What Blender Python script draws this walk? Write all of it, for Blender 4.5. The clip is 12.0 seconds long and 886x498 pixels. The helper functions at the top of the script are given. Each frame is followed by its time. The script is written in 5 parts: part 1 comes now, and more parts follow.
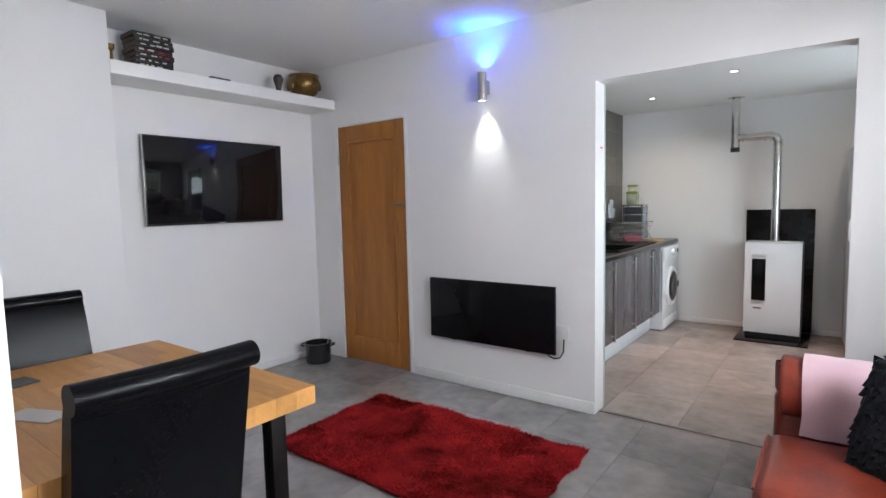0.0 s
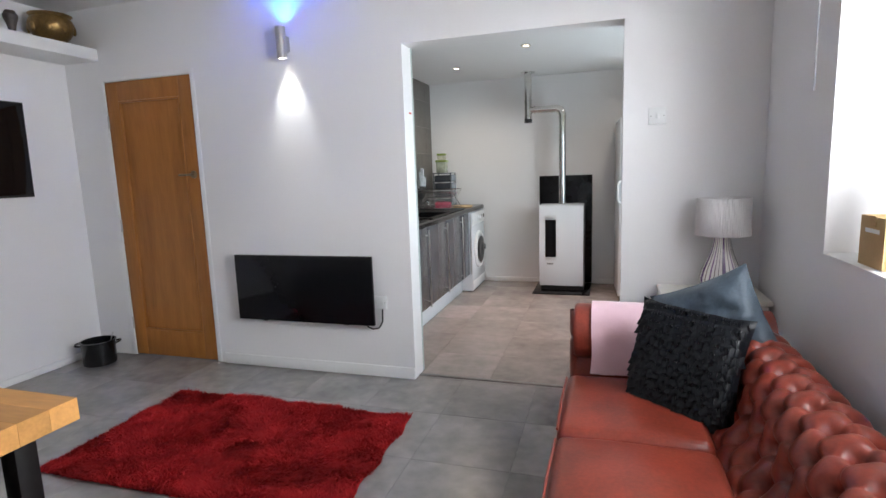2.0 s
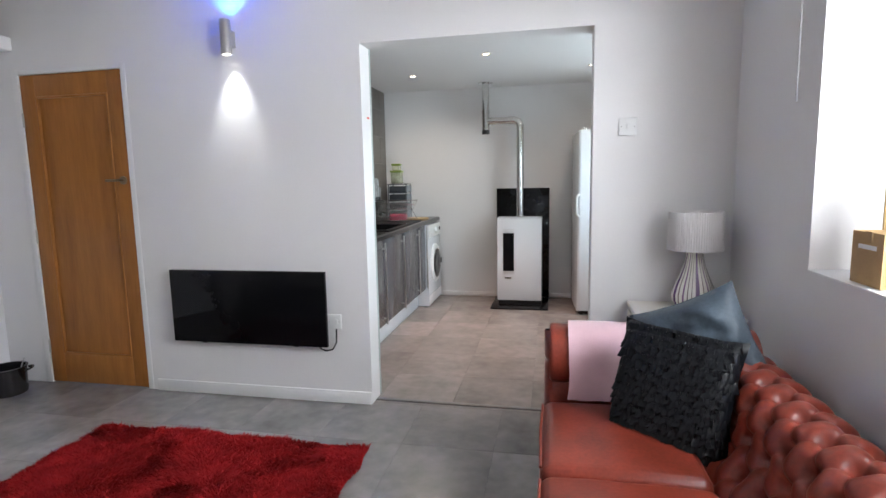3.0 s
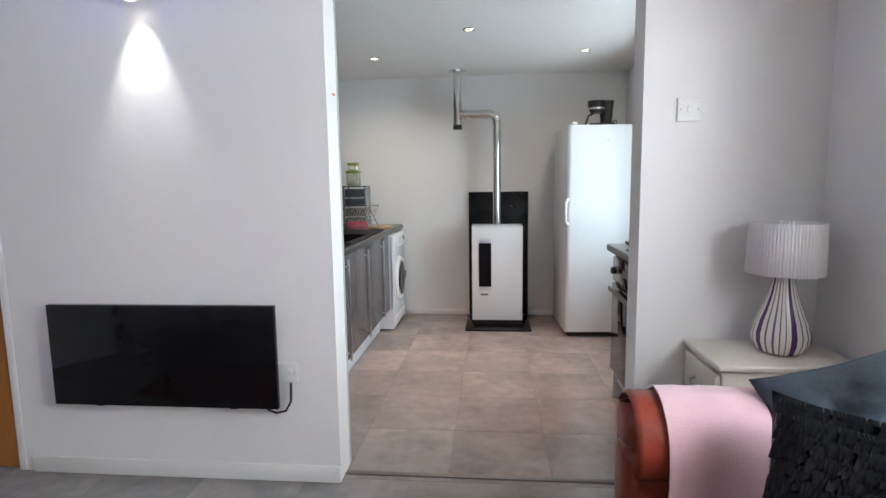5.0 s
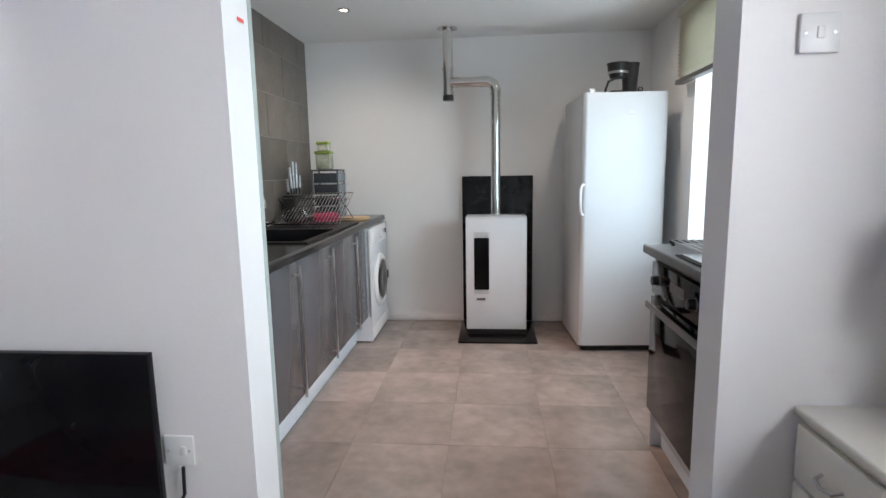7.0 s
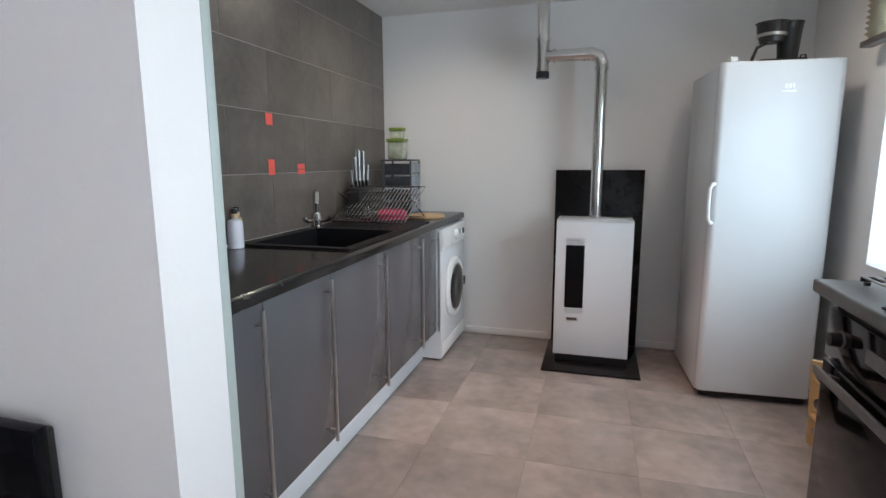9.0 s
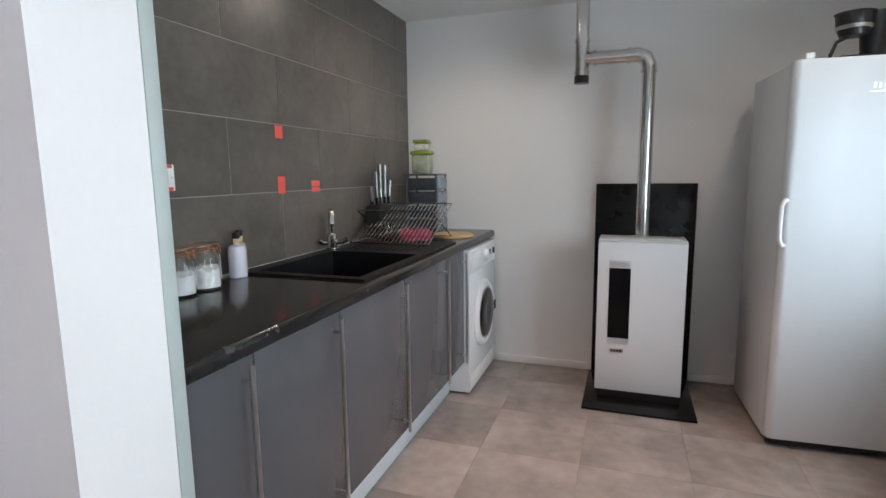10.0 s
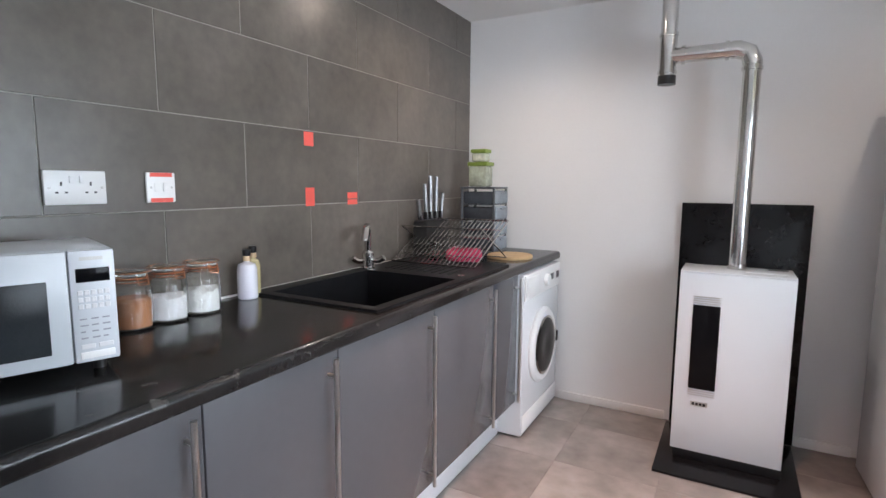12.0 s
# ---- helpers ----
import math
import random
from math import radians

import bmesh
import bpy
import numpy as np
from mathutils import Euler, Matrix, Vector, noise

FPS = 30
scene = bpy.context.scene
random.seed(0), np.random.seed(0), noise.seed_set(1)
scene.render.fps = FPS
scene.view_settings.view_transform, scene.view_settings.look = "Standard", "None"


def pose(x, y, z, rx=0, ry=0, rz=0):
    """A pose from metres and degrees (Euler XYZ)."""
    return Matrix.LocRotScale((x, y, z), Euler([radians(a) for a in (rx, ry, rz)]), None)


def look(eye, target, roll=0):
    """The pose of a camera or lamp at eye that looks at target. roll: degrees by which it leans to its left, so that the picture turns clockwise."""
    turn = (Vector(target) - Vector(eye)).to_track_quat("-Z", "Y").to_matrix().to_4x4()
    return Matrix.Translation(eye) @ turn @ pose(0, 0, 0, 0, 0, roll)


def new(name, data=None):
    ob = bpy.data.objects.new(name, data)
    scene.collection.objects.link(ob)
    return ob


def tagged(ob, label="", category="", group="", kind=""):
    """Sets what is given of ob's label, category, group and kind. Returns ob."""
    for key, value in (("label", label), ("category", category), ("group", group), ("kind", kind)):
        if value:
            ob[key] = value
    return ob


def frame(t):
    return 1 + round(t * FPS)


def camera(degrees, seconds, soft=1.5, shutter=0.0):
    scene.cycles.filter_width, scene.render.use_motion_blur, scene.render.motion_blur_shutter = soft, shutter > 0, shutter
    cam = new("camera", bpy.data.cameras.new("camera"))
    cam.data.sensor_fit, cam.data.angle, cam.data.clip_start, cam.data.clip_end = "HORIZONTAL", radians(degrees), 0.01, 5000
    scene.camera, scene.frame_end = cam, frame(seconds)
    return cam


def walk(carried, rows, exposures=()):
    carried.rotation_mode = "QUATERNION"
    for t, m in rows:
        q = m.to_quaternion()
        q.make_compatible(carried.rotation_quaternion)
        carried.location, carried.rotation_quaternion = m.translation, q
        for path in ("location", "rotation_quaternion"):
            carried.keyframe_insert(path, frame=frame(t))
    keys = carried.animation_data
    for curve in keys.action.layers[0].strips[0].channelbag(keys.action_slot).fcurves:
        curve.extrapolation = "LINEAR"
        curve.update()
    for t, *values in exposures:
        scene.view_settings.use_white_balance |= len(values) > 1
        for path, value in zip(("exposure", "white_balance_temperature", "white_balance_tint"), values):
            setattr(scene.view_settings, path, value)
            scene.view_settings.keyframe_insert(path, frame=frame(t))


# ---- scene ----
cam = camera(80.3, 12.0)
PATH = [
    (0, (-0.493, 2.05, 1.327), (-1.694, 3.641, 1.157), -1.3),
    (0.5, (-0.496, 2.075, 1.32), (-1.592, 3.736, 1.117), -1.6),
    (1, (-0.499, 2.11, 1.306), (-1.427, 3.864, 1.058), -1.9),
    (1.5, (-0.502, 2.143, 1.295), (-1.243, 3.979, 1.012), -2.2),
    (2, (-0.531, 2.169, 1.3), (-1.12, 4.057, 1.005), -2.0),
    (2.5, (-0.58, 2.224, 1.296), (-1.051, 4.148, 1.021), -1.4),
    (3, (-0.651, 2.346, 1.284), (-1.053, 4.289, 1.031), -1.1),
    (5, (-1.018, 3.05, 1.271), (-1.201, 5.027, 1.03), -0.8),
    (5.5, (-1.027, 3.249, 1.258), (-1.153, 5.23, 1.015), -0.7),
    (6, (-1.014, 3.467, 1.264), (-1.134, 5.447, 1.01), -0.7),
    (6.5, (-1.028, 3.656, 1.245), (-1.161, 5.632, 0.968), -0.9),
    (8.5, (-0.967, 4.308, 1.268), (-1.408, 6.231, 0.943), -0.4),
    (9, (-0.967, 4.441, 1.258), (-1.518, 6.336, 0.931), -0.2),
    (9.5, (-1.009, 4.606, 1.256), (-1.625, 6.484, 0.947), -0.3),
    (10, (-1.052, 4.73, 1.28), (-1.707, 6.598, 0.993), -0.7),
    (10.5, (-1.057, 4.834, 1.284), (-1.742, 6.693, 1.011), -0.8),
    (11, (-1.03, 4.956, 1.283), (-1.795, 6.782, 1.001), -0.6),
    (11.5, (-1.005, 5.043, 1.287), (-1.869, 6.827, 1.017), -0.2),
    (12, (-0.997, 5.096, 1.292), (-1.956, 6.834, 1.045), 0.4),
]
walk(cam, [(t, look(eye, target, roll)) for t, eye, target, roll in PATH],
     exposures=[(0, -0.02, 6480, 10), (3, -0.02, 6480, 10), (5, 0.0, 6520, 10), (6.5, -0.03, 6480, 10), (8.5, -0.24, 6300, 10), (9.5, -0.27, 6470, 11), (10.5, -0.32, 6500, 12), (11.2, 0.0, 6440, 14), (12, 0.28, 6480, 16)])
# ---- world and light ----
world = bpy.data.worlds.new("sky")
scene.world = world
world.use_nodes = True
wn = world.node_tree.nodes
sky = wn.new("ShaderNodeTexSky")
sky.sky_type = "NISHITA"
sky.sun_disc = False
sky.sun_elevation = radians(48)
sky.sun_rotation = radians(250)
wn["Background"].inputs["Strength"].default_value = 0.12
world.node_tree.links.new(sky.outputs[0], wn["Background"].inputs["Color"])

# the sun stands behind the house, so that no patch of it falls in
sun_data = bpy.data.lights.new("sun", "SUN")
sun_data.energy, sun_data.angle, sun_data.color = 3.0, radians(0.5), (1, 0.95, 0.88)
sun = new("sun", sun_data)
sun.matrix_world = look((-12, -4, 14), (0, 0, 0))


def area(name, x, y, z, target, w, h, watts, color, spread=180):
    d = bpy.data.lights.new(name, "AREA")
    d.shape, d.size, d.size_y, d.energy, d.color = "RECTANGLE", w, h, watts, color
    d.spread = radians(spread)
    ob = new(name, d)
    ob.matrix_world = look((x, y, z), target)
    return ob


def spot(name, x, y, z, target, watts, color, angle, blend, radius):
    d = bpy.data.lights.new(name, "SPOT")
    d.energy, d.color, d.spot_size, d.spot_blend, d.shadow_soft_size = watts, color, radians(angle), blend, radius
    ob = new(name, d)
    ob.matrix_world = look((x, y, z), target)
    return ob


# daylight in the two window openings
area("daylight_lamp", 0.64, 3.30, 1.55, (-1, 3.30, 1.45), 1.1, 1.15, 60, (0.895, 0.945, 1.0), 170)
area("daylight_lamp", 0.66, 6.34, 1.44, (-1, 6.62, 1.44), 1.70, 1.28, 43, (0.76, 0.905, 1.0))
# the two ends of the wall lamp and the kitchen downlights
spot("wall_lamp_down_light", -2.42, 5.074, 2.022, (-2.42, 5.150, 1.2), 21, (0.96, 1, 0.98), 60, 1.0, 0.012)
spot("wall_lamp_up_light", -2.42, 5.075, 2.17, (-2.42, 5.09, 3.0), 66, (0.015, 0.10, 1.0), 104, 1.0, 0.020)
for sx, sy, watts, tone, wide in ((-1.94, 7.32, 26, (1, 0.85, 0.70), 160), (-1.16, 6.63, 135, (1, 0.55, 0.38), 84), (-0.302, 7.29, 12, (1, 0.85, 0.70), 160)):
    spot("downlight_beam", sx, sy, 2.257, (sx, sy, 0), watts, tone, wide, 1.0, 0.03)


# ---- materials ----
def material(name, color, rough=0.5, metal=0.0, var=0.08, scale=3.0, fine=60.0, bump=0.05, tint=None, per=0.0,
             coat=0.0, sheen=0.0, stretch=None, spec=0.5, det=(4, 6)):
    """A surface with variation at two scales, fine relief, and differences from piece to piece."""
    m = bpy.data.materials.new(name)
    m.use_nodes = True
    nt = m.node_tree
    n, link = nt.nodes, nt.links.new
    p = n["Principled BSDF"]
    tc = n.new("ShaderNodeTexCoord")
    src = tc.outputs["Object"]
    info = n.new("ShaderNodeObjectInfo")
    shift = n.new("ShaderNodeVectorMath")
    shift.operation = "MULTIPLY_ADD"
    link(src, shift.inputs[0])
    shift.inputs[1].default_value = stretch or (1, 1, 1)
    wide = n.new("ShaderNodeVectorMath")
    wide.operation = "SCALE"
    wide.inputs[0].default_value = (37, 51, 23)
    link(info.outputs["Random"], wide.inputs["Scale"])
    link(wide.outputs[0], shift.inputs[2])
    big, small = n.new("ShaderNodeTexNoise"), n.new("ShaderNodeTexNoise")
    for node, s, d in ((big, scale, det[0]), (small, fine, det[1])):
        node.inputs["Scale"].default_value, node.inputs["Detail"].default_value = s, d
        link(shift.outputs[0], node.inputs["Vector"])
    mixf = n.new("ShaderNodeMix")
    mixf.inputs[0].default_value = 0.35
    link(big.outputs[0], mixf.inputs[2])
    link(small.outputs[0], mixf.inputs[3])
    ramp = n.new("ShaderNodeValToRGB")
    dark = [max(0, c * (1 - 3.4 * var)) for c in color]
    light = [min(1, c * (1 + 3.4 * var)) for c in (tint or color)]
    ramp.color_ramp.elements[0].position, ramp.color_ramp.elements[1].position = 0.0, 1.0
    ramp.color_ramp.elements[0].color, ramp.color_ramp.elements[1].color = (*dark, 1), (*light, 1)
    link(mixf.outputs[0], ramp.inputs[0])
    out = ramp.outputs[0]
    if per:
        hsv = n.new("ShaderNodeHueSaturation")
        rng = n.new("ShaderNodeMapRange")
        rng.inputs[3].default_value, rng.inputs[4].default_value = 1 - per, 1 + per
        link(info.outputs["Random"], rng.inputs[0])
        link(rng.outputs[0], hsv.inputs["Value"])
        link(out, hsv.inputs["Color"])
        out = hsv.outputs[0]
    link(out, p.inputs["Base Color"])
    p.inputs["Roughness"].default_value = rough
    p.inputs["Metallic"].default_value = metal
    p.inputs["Coat Weight"].default_value = coat
    p.inputs["Coat Roughness"].default_value = 0.08
    p.inputs["Sheen Weight"].default_value = sheen
    p.inputs["Specular IOR Level"].default_value = spec
    if bump:
        b = n.new("ShaderNodeBump")
        b.inputs["Strength"].default_value, b.inputs["Distance"].default_value = bump, 0.01
        link(small.outputs[0], b.inputs["Height"])
        link(b.outputs[0], p.inputs["Normal"])
    return m


def glow(name, color, strength):
    m = bpy.data.materials.new(name)
    m.use_nodes = True
    p = m.node_tree.nodes["Principled BSDF"]
    p.inputs["Base Color"].default_value = (*color, 1)
    p.inputs["Emission Color"].default_value = (*color, 1)
    p.inputs["Emission Strength"].default_value = strength
    return m


def clear(name, color=(1, 1, 1), rough=0.02, ior=1.45):
    m = bpy.data.materials.new(name)
    m.use_nodes = True
    p = m.node_tree.nodes["Principled BSDF"]
    p.inputs["Base Color"].default_value = (*color, 1)
    p.inputs["Transmission Weight"].default_value = 1
    p.inputs["Roughness"].default_value = rough
    p.inputs["IOR"].default_value = ior
    return m


WALL = material("wall_paint", (0.79, 0.775, 0.768), 0.6, var=0.015, scale=1.2, fine=90, bump=0.06)
CEIL = material("ceiling_paint", (0.80, 0.79, 0.78), 0.8, var=0.015, scale=1.0, fine=80, bump=0.08)
TRIM = material("white_gloss_paint", (0.80, 0.79, 0.78), 0.3, var=0.02, scale=4, fine=50, bump=0.03)
FLOOR = material("concrete_grey_floor_tile", (0.232, 0.228, 0.224), 0.25, var=0.24, scale=2.6, fine=14, bump=0.0, det=(3, 4),
                 tint=(0.268, 0.248, 0.232), per=0.13)
GROUT = material("grey_grout", (0.20, 0.195, 0.19), 0.8, var=0.1, scale=8, fine=90)
WTILE = material("charcoal_wall_tile", (0.104, 0.090, 0.076), 0.29, spec=0.6, var=0.24, scale=5, fine=30, bump=0.03, per=0.09, det=(5, 6))
WGROUT = material("pale_wall_grout", (0.34, 0.32, 0.29), 0.85, var=0.1, scale=8, fine=90)
OAK = material("oak_veneer", (0.345, 0.134, 0.028), 0.44, spec=0.35, var=0.16, scale=2.2, fine=14, bump=0.04, stretch=(7, 7, 0.7))
OAKTOP = material("oiled_oak_board", (0.50, 0.245, 0.076), 0.42, spec=0.35, var=0.16, scale=2.5, fine=16, bump=0.04, stretch=(1.0, 8, 8), per=0.15)
DARKWOOD = material("dark_stained_wood", (0.008, 0.006, 0.006), 0.4, var=0.2, scale=6, fine=60, spec=0.2)
BLACKLEATHER = material("black_leather", (0.004, 0.004, 0.005), 0.27, var=0.15, scale=5, fine=120, bump=0.02, spec=0.12)
REDLEATHER = material("oxblood_leather", (0.140, 0.019, 0.013), 0.29, spec=0.45, var=0.26, scale=6, fine=90, bump=0.04, tint=(0.195, 0.032, 0.018))
RUG = material("red_shag", (0.25, 0.008, 0.010), 0.9, var=0.28, scale=6, fine=16, bump=0.0, spec=0.15, tint=(0.32, 0.012, 0.013))
BLACKGLASS = material("black_glass", (0.005, 0.005, 0.006), 0.07, var=0.1, scale=2, fine=30, bump=0.0, spec=0.15)
SCREEN = material("television_glass", (0.006, 0.006, 0.007), 0.06, var=0.1, scale=2, fine=30, bump=0.0, spec=0.4)
BLACKPLASTIC = material("black_plastic", (0.011, 0.011, 0.012), 0.35, var=0.1, scale=10, fine=120, bump=0.05)
STEEL = material("brushed_steel", (0.55, 0.54, 0.52), 0.30, metal=1.0, var=0.05, scale=8, fine=30, bump=0.0)
DULLMETAL = material("dull_grey_metal", (0.20, 0.20, 0.20), 0.5, metal=0.6, var=0.15, scale=6, fine=40)
CHROME = material("polished_steel", (0.66, 0.65, 0.63), 0.13, metal=1.0, var=0.05, scale=6, fine=40, bump=0.0)
WHITEMETAL = material("white_enamel", (0.69, 0.71, 0.73), 0.26, var=0.010, scale=3, fine=150, bump=0.02)
WHITEPLASTIC = material("white_plastic", (0.78, 0.78, 0.77), 0.3, var=0.015, scale=6, fine=100, bump=0.02)
GREYGLOSS = material("grey_gloss_laminate", (0.086, 0.088, 0.095), 0.20, var=0.03, scale=2, fine=40, bump=0.0)
CARCASS = material("pale_carcass_board", (0.52, 0.52, 0.53), 0.5, var=0.04, scale=4, fine=70)
STEELFOIL = material("brushed_plinth", (0.74, 0.76, 0.78), 0.35, var=0.05, scale=5, fine=70)
TAPE = material("red_tape", (0.75, 0.10, 0.075), 0.5, var=0.05, scale=20, fine=200)


def worktop_material():
    m = material("black_granite_laminate", (0.016, 0.015, 0.015), 0.15, var=0.2, scale=14, fine=90, bump=0.0, spec=0.4)
    nt = m.node_tree
    n, link = nt.nodes, nt.links.new
    p = n["Principled BSDF"]
    base = p.inputs["Base Color"].links[0].from_socket
    vor = n.new("ShaderNodeTexNoise")
    vor.inputs["Scale"].default_value, vor.inputs["Detail"].default_value = 24, 5
    link(n["Texture Coordinate"].outputs["Object"], vor.inputs["Vector"])
    ramp = n.new("ShaderNodeValToRGB")
    ramp.color_ramp.elements[0].position, ramp.color_ramp.elements[1].position = 0.655, 0.70
    link(vor.outputs[0], ramp.inputs[0])
    mix = n.new("ShaderNodeMix")
    mix.data_type = "RGBA"
    link(ramp.outputs[0], mix.inputs[0])
    link(base, mix.inputs[6])
    mix.inputs[7].default_value = (0.06, 0.058, 0.055, 1)
    link(mix.outputs[2], p.inputs["Base Color"])
    return m


WORKTOP = worktop_material()
PANE = clear("window_glass")


# ---- mesh helpers ----
def add_box(bm, x0, x1, y0, y1, z0, z1, r=0.0, seg=2):
    m = Matrix.Translation(((x0 + x1) / 2, (y0 + y1) / 2, (z0 + z1) / 2)) @ Matrix.Diagonal((x1 - x0, y1 - y0, z1 - z0, 1))
    vs = bmesh.ops.create_cube(bm, size=1, matrix=m)["verts"]
    if r:
        es = list({e for v in vs for e in v.link_edges})
        bmesh.ops.bevel(bm, geom=es, offset=r, segments=seg, profile=0.5, affect="EDGES")
    return bm


def box(*a, **k):
    return add_box(bmesh.new(), *a, **k)


def add_lathe(bm, profile, seg=28, at=(0, 0, 0), ripple=0.0, waves=0):
    rings = []
    for r, z in profile:
        ring = []
        for i in range(seg):
            a = 2 * math.pi * i / seg
            q = r * (1 + ripple * math.cos(waves * a)) if waves else r
            ring.append(bm.verts.new((at[0] + q * math.cos(a), at[1] + q * math.sin(a), at[2] + z)))
        rings.append(ring)
    for a, b in zip(rings, rings[1:]):
        for i in range(seg):
            j = (i + 1) % seg
            bm.faces.new((a[i], a[j], b[j], b[i]))
    if profile[0][0] > 1e-5:
        bm.faces.new(list(reversed(rings[0])))
    if profile[-1][0] > 1e-5:
        bm.faces.new(rings[-1])
    return bm


def lathe(profile, **k):
    return add_lathe(bmesh.new(), profile, **k)


def add_tube(bm, points, r, seg=10, closed=False):
    pts = [Vector(p) for p in points]
    rings, up = [], None
    for i, p in enumerate(pts):
        a = pts[i - 1] if i or closed else p
        b = pts[(i + 1) % len(pts)] if i + 1 < len(pts) or closed else p
        d = (b - a).normalized()
        if up is None:
            up = d.orthogonal().normalized()
        up = (up - d * up.dot(d)).normalized()
        side = d.cross(up)
        rings.append([bm.verts.new(p + r * (math.cos(2 * math.pi * k / seg) * up + math.sin(2 * math.pi * k / seg) * side)) for k in range(seg)])
    pairs = list(zip(rings, rings[1:])) + ([(rings[-1], rings[0])] if closed else [])
    for a, b in pairs:
        for k in range(seg):
            j = (k + 1) % seg
            bm.faces.new((a[k], b[k], b[j], a[j]))
    if not closed:
        bm.faces.new(rings[0])
        bm.faces.new(list(reversed(rings[-1])))
    return bm


def tube(points, r, **k):
    return add_tube(bmesh.new(), points, r, **k)


def grid_surface(fn, nu, nv, close_u=False):
    """A sheet of nu by nv points fn(u, v), u and v from 0 to 1."""
    bm = bmesh.new()
    vs = [[bm.verts.new(fn(i / (nu - 1), j / (nv - 1))) for j in range(nv)] for i in range(nu)]
    for i in range(nu - 1):
        for j in range(nv - 1):
            bm.faces.new((vs[i][j], vs[i + 1][j], vs[i + 1][j + 1], vs[i][j + 1]))
    return bm


def mesh_of(name, bm, mat, angle=35):
    bmesh.ops.recalc_face_normals(bm, faces=bm.faces)
    me = bpy.data.meshes.new(name)
    bm.to_mesh(me)
    bm.free()
    me.materials.append(mat)
    me.shade_smooth()
    me.set_sharp_from_angle(angle=radians(angle))
    return me


def part(name, bm, mat, parent, label="", angle=35):
    ob = new(name, mesh_of(name, bm, mat, angle))
    ob.parent = parent
    return tagged(ob, label)


def thing(name, at, label, category, turn=0, group="", kind=""):
    ob = new(name)
    ob.empty_display_size = 0.05
    ob.matrix_basis = pose(*at, 0, 0, turn)
    return tagged(ob, label, category, group, kind)


def solo(name, bm, mat, label, category, at=(0, 0, 0), turn=0, group="", kind="", angle=35):
    ob = new(name, mesh_of(name, bm, mat, angle))
    ob.matrix_basis = pose(*at, 0, 0, turn)
    return tagged(ob, label, category, group, kind)


def setting(name, bm, mat, label, category="", angle=35):
    return solo(name, bm, mat, label, category or name.split("_")[0], kind="structure", angle=angle)


def holed(u0, u1, z0, z1, holes, thick, along="x", at=0.0):
    """An upright wall from u0 to u1 with openings (u0, u1, z0, z1) right through it."""
    us = sorted({u0, u1, *[v for h in holes for v in h[:2]]})
    zs = sorted({z0, z1, *[v for h in holes for v in h[2:]]})
    bm, seen = bmesh.new(), {}

    def vert(u, z, d):
        key = (round(u, 4), round(z, 4), d)
        if key not in seen:
            seen[key] = bm.verts.new((u, at + d * thick, z) if along == "x" else (at + d * thick, u, z))
        return seen[key]

    def solid(i, k):
        if not (0 <= i < len(us) - 1 and 0 <= k < len(zs) - 1):
            return False
        u, z = (us[i] + us[i + 1]) / 2, (zs[k] + zs[k + 1]) / 2
        return not any(h[0] < u < h[1] and h[2] < z < h[3] for h in holes)

    for i in range(len(us) - 1):
        for k in range(len(zs) - 1):
            if not solid(i, k):
                continue
            a, b, c, d = us[i], us[i + 1], zs[k], zs[k + 1]
            for s in (0, 1):
                bm.faces.new([vert(a, c, s), vert(b, c, s), vert(b, d, s), vert(a, d, s)])
            if not solid(i - 1, k):
                bm.faces.new([vert(a, c, 0), vert(a, d, 0), vert(a, d, 1), vert(a, c, 1)])
            if not solid(i + 1, k):
                bm.faces.new([vert(b, c, 0), vert(b, d, 0), vert(b, d, 1), vert(b, c, 1)])
            if not solid(i, k - 1):
                bm.faces.new([vert(a, c, 0), vert(b, c, 0), vert(b, c, 1), vert(a, c, 1)])
            if not solid(i, k + 1):
                bm.faces.new([vert(a, d, 0), vert(b, d, 0), vert(b, d, 1), vert(a, d, 1)])
    return bm


# ---- the plan ----
TVX, BREASTX, BREASTY = -4.262, -3.94, 3.415
RX, BACKY = 0.22, 2.17
PY0, PY1 = 5.14, 5.285
OX0, OX1, OZ = -1.668, -0.447, 2.034
DX0, DX1, DZ = -3.945, -3.155, 2.005
KX, KY = -2.487, 8.135
LCEIL, KCEIL = 2.495, 2.280

ground = setting("floor_screed", box(TVX - 0.2, RX + 0.3, 0.5, KY + 0.15, -0.12, -0.0025), GROUT, "grey grout bed under the floor tiles", "floor")
setting("wall_partition", holed(TVX, RX, 0, LCEIL, [(OX0, OX1, -0.0, OZ), (DX0, DX1, 0, DZ)], PY1 - PY0, at=PY0), WALL,
        "white painted partition wall with a wide opening", "wall")
setting("wall_television", box(TVX - 0.15, TVX, BACKY - 0.12, PY1, 0, LCEIL), WALL, "white painted wall behind the television", "wall")
setting("wall_chimney_breast", box(TVX, BREASTX, BACKY, BREASTY, 0, LCEIL, 0.006), WALL, "white painted chimney breast beside the dining table", "wall")
setting("wall_window", holed(0.5, KY + 0.12, 0, LCEIL, [(2.60, 4.35, 0.955, 2.15), (5.42, 7.215, 0.79, 2.10)], 0.36, "y", RX), WALL,
        "white painted outer wall with two windows in deep reveals", "wall")
setting("wall_back", holed(TVX, RX, 0, LCEIL, [(-1.027, RX - 0.06, 0, 2.06)], 0.12, at=BACKY - 0.12), WALL, "white painted back wall with a doorway", "wall")
setting("wall_hall", holed(-1.7, RX, 0, LCEIL, [], 0.1, at=0.5), WALL, "plain white hall wall", "wall")
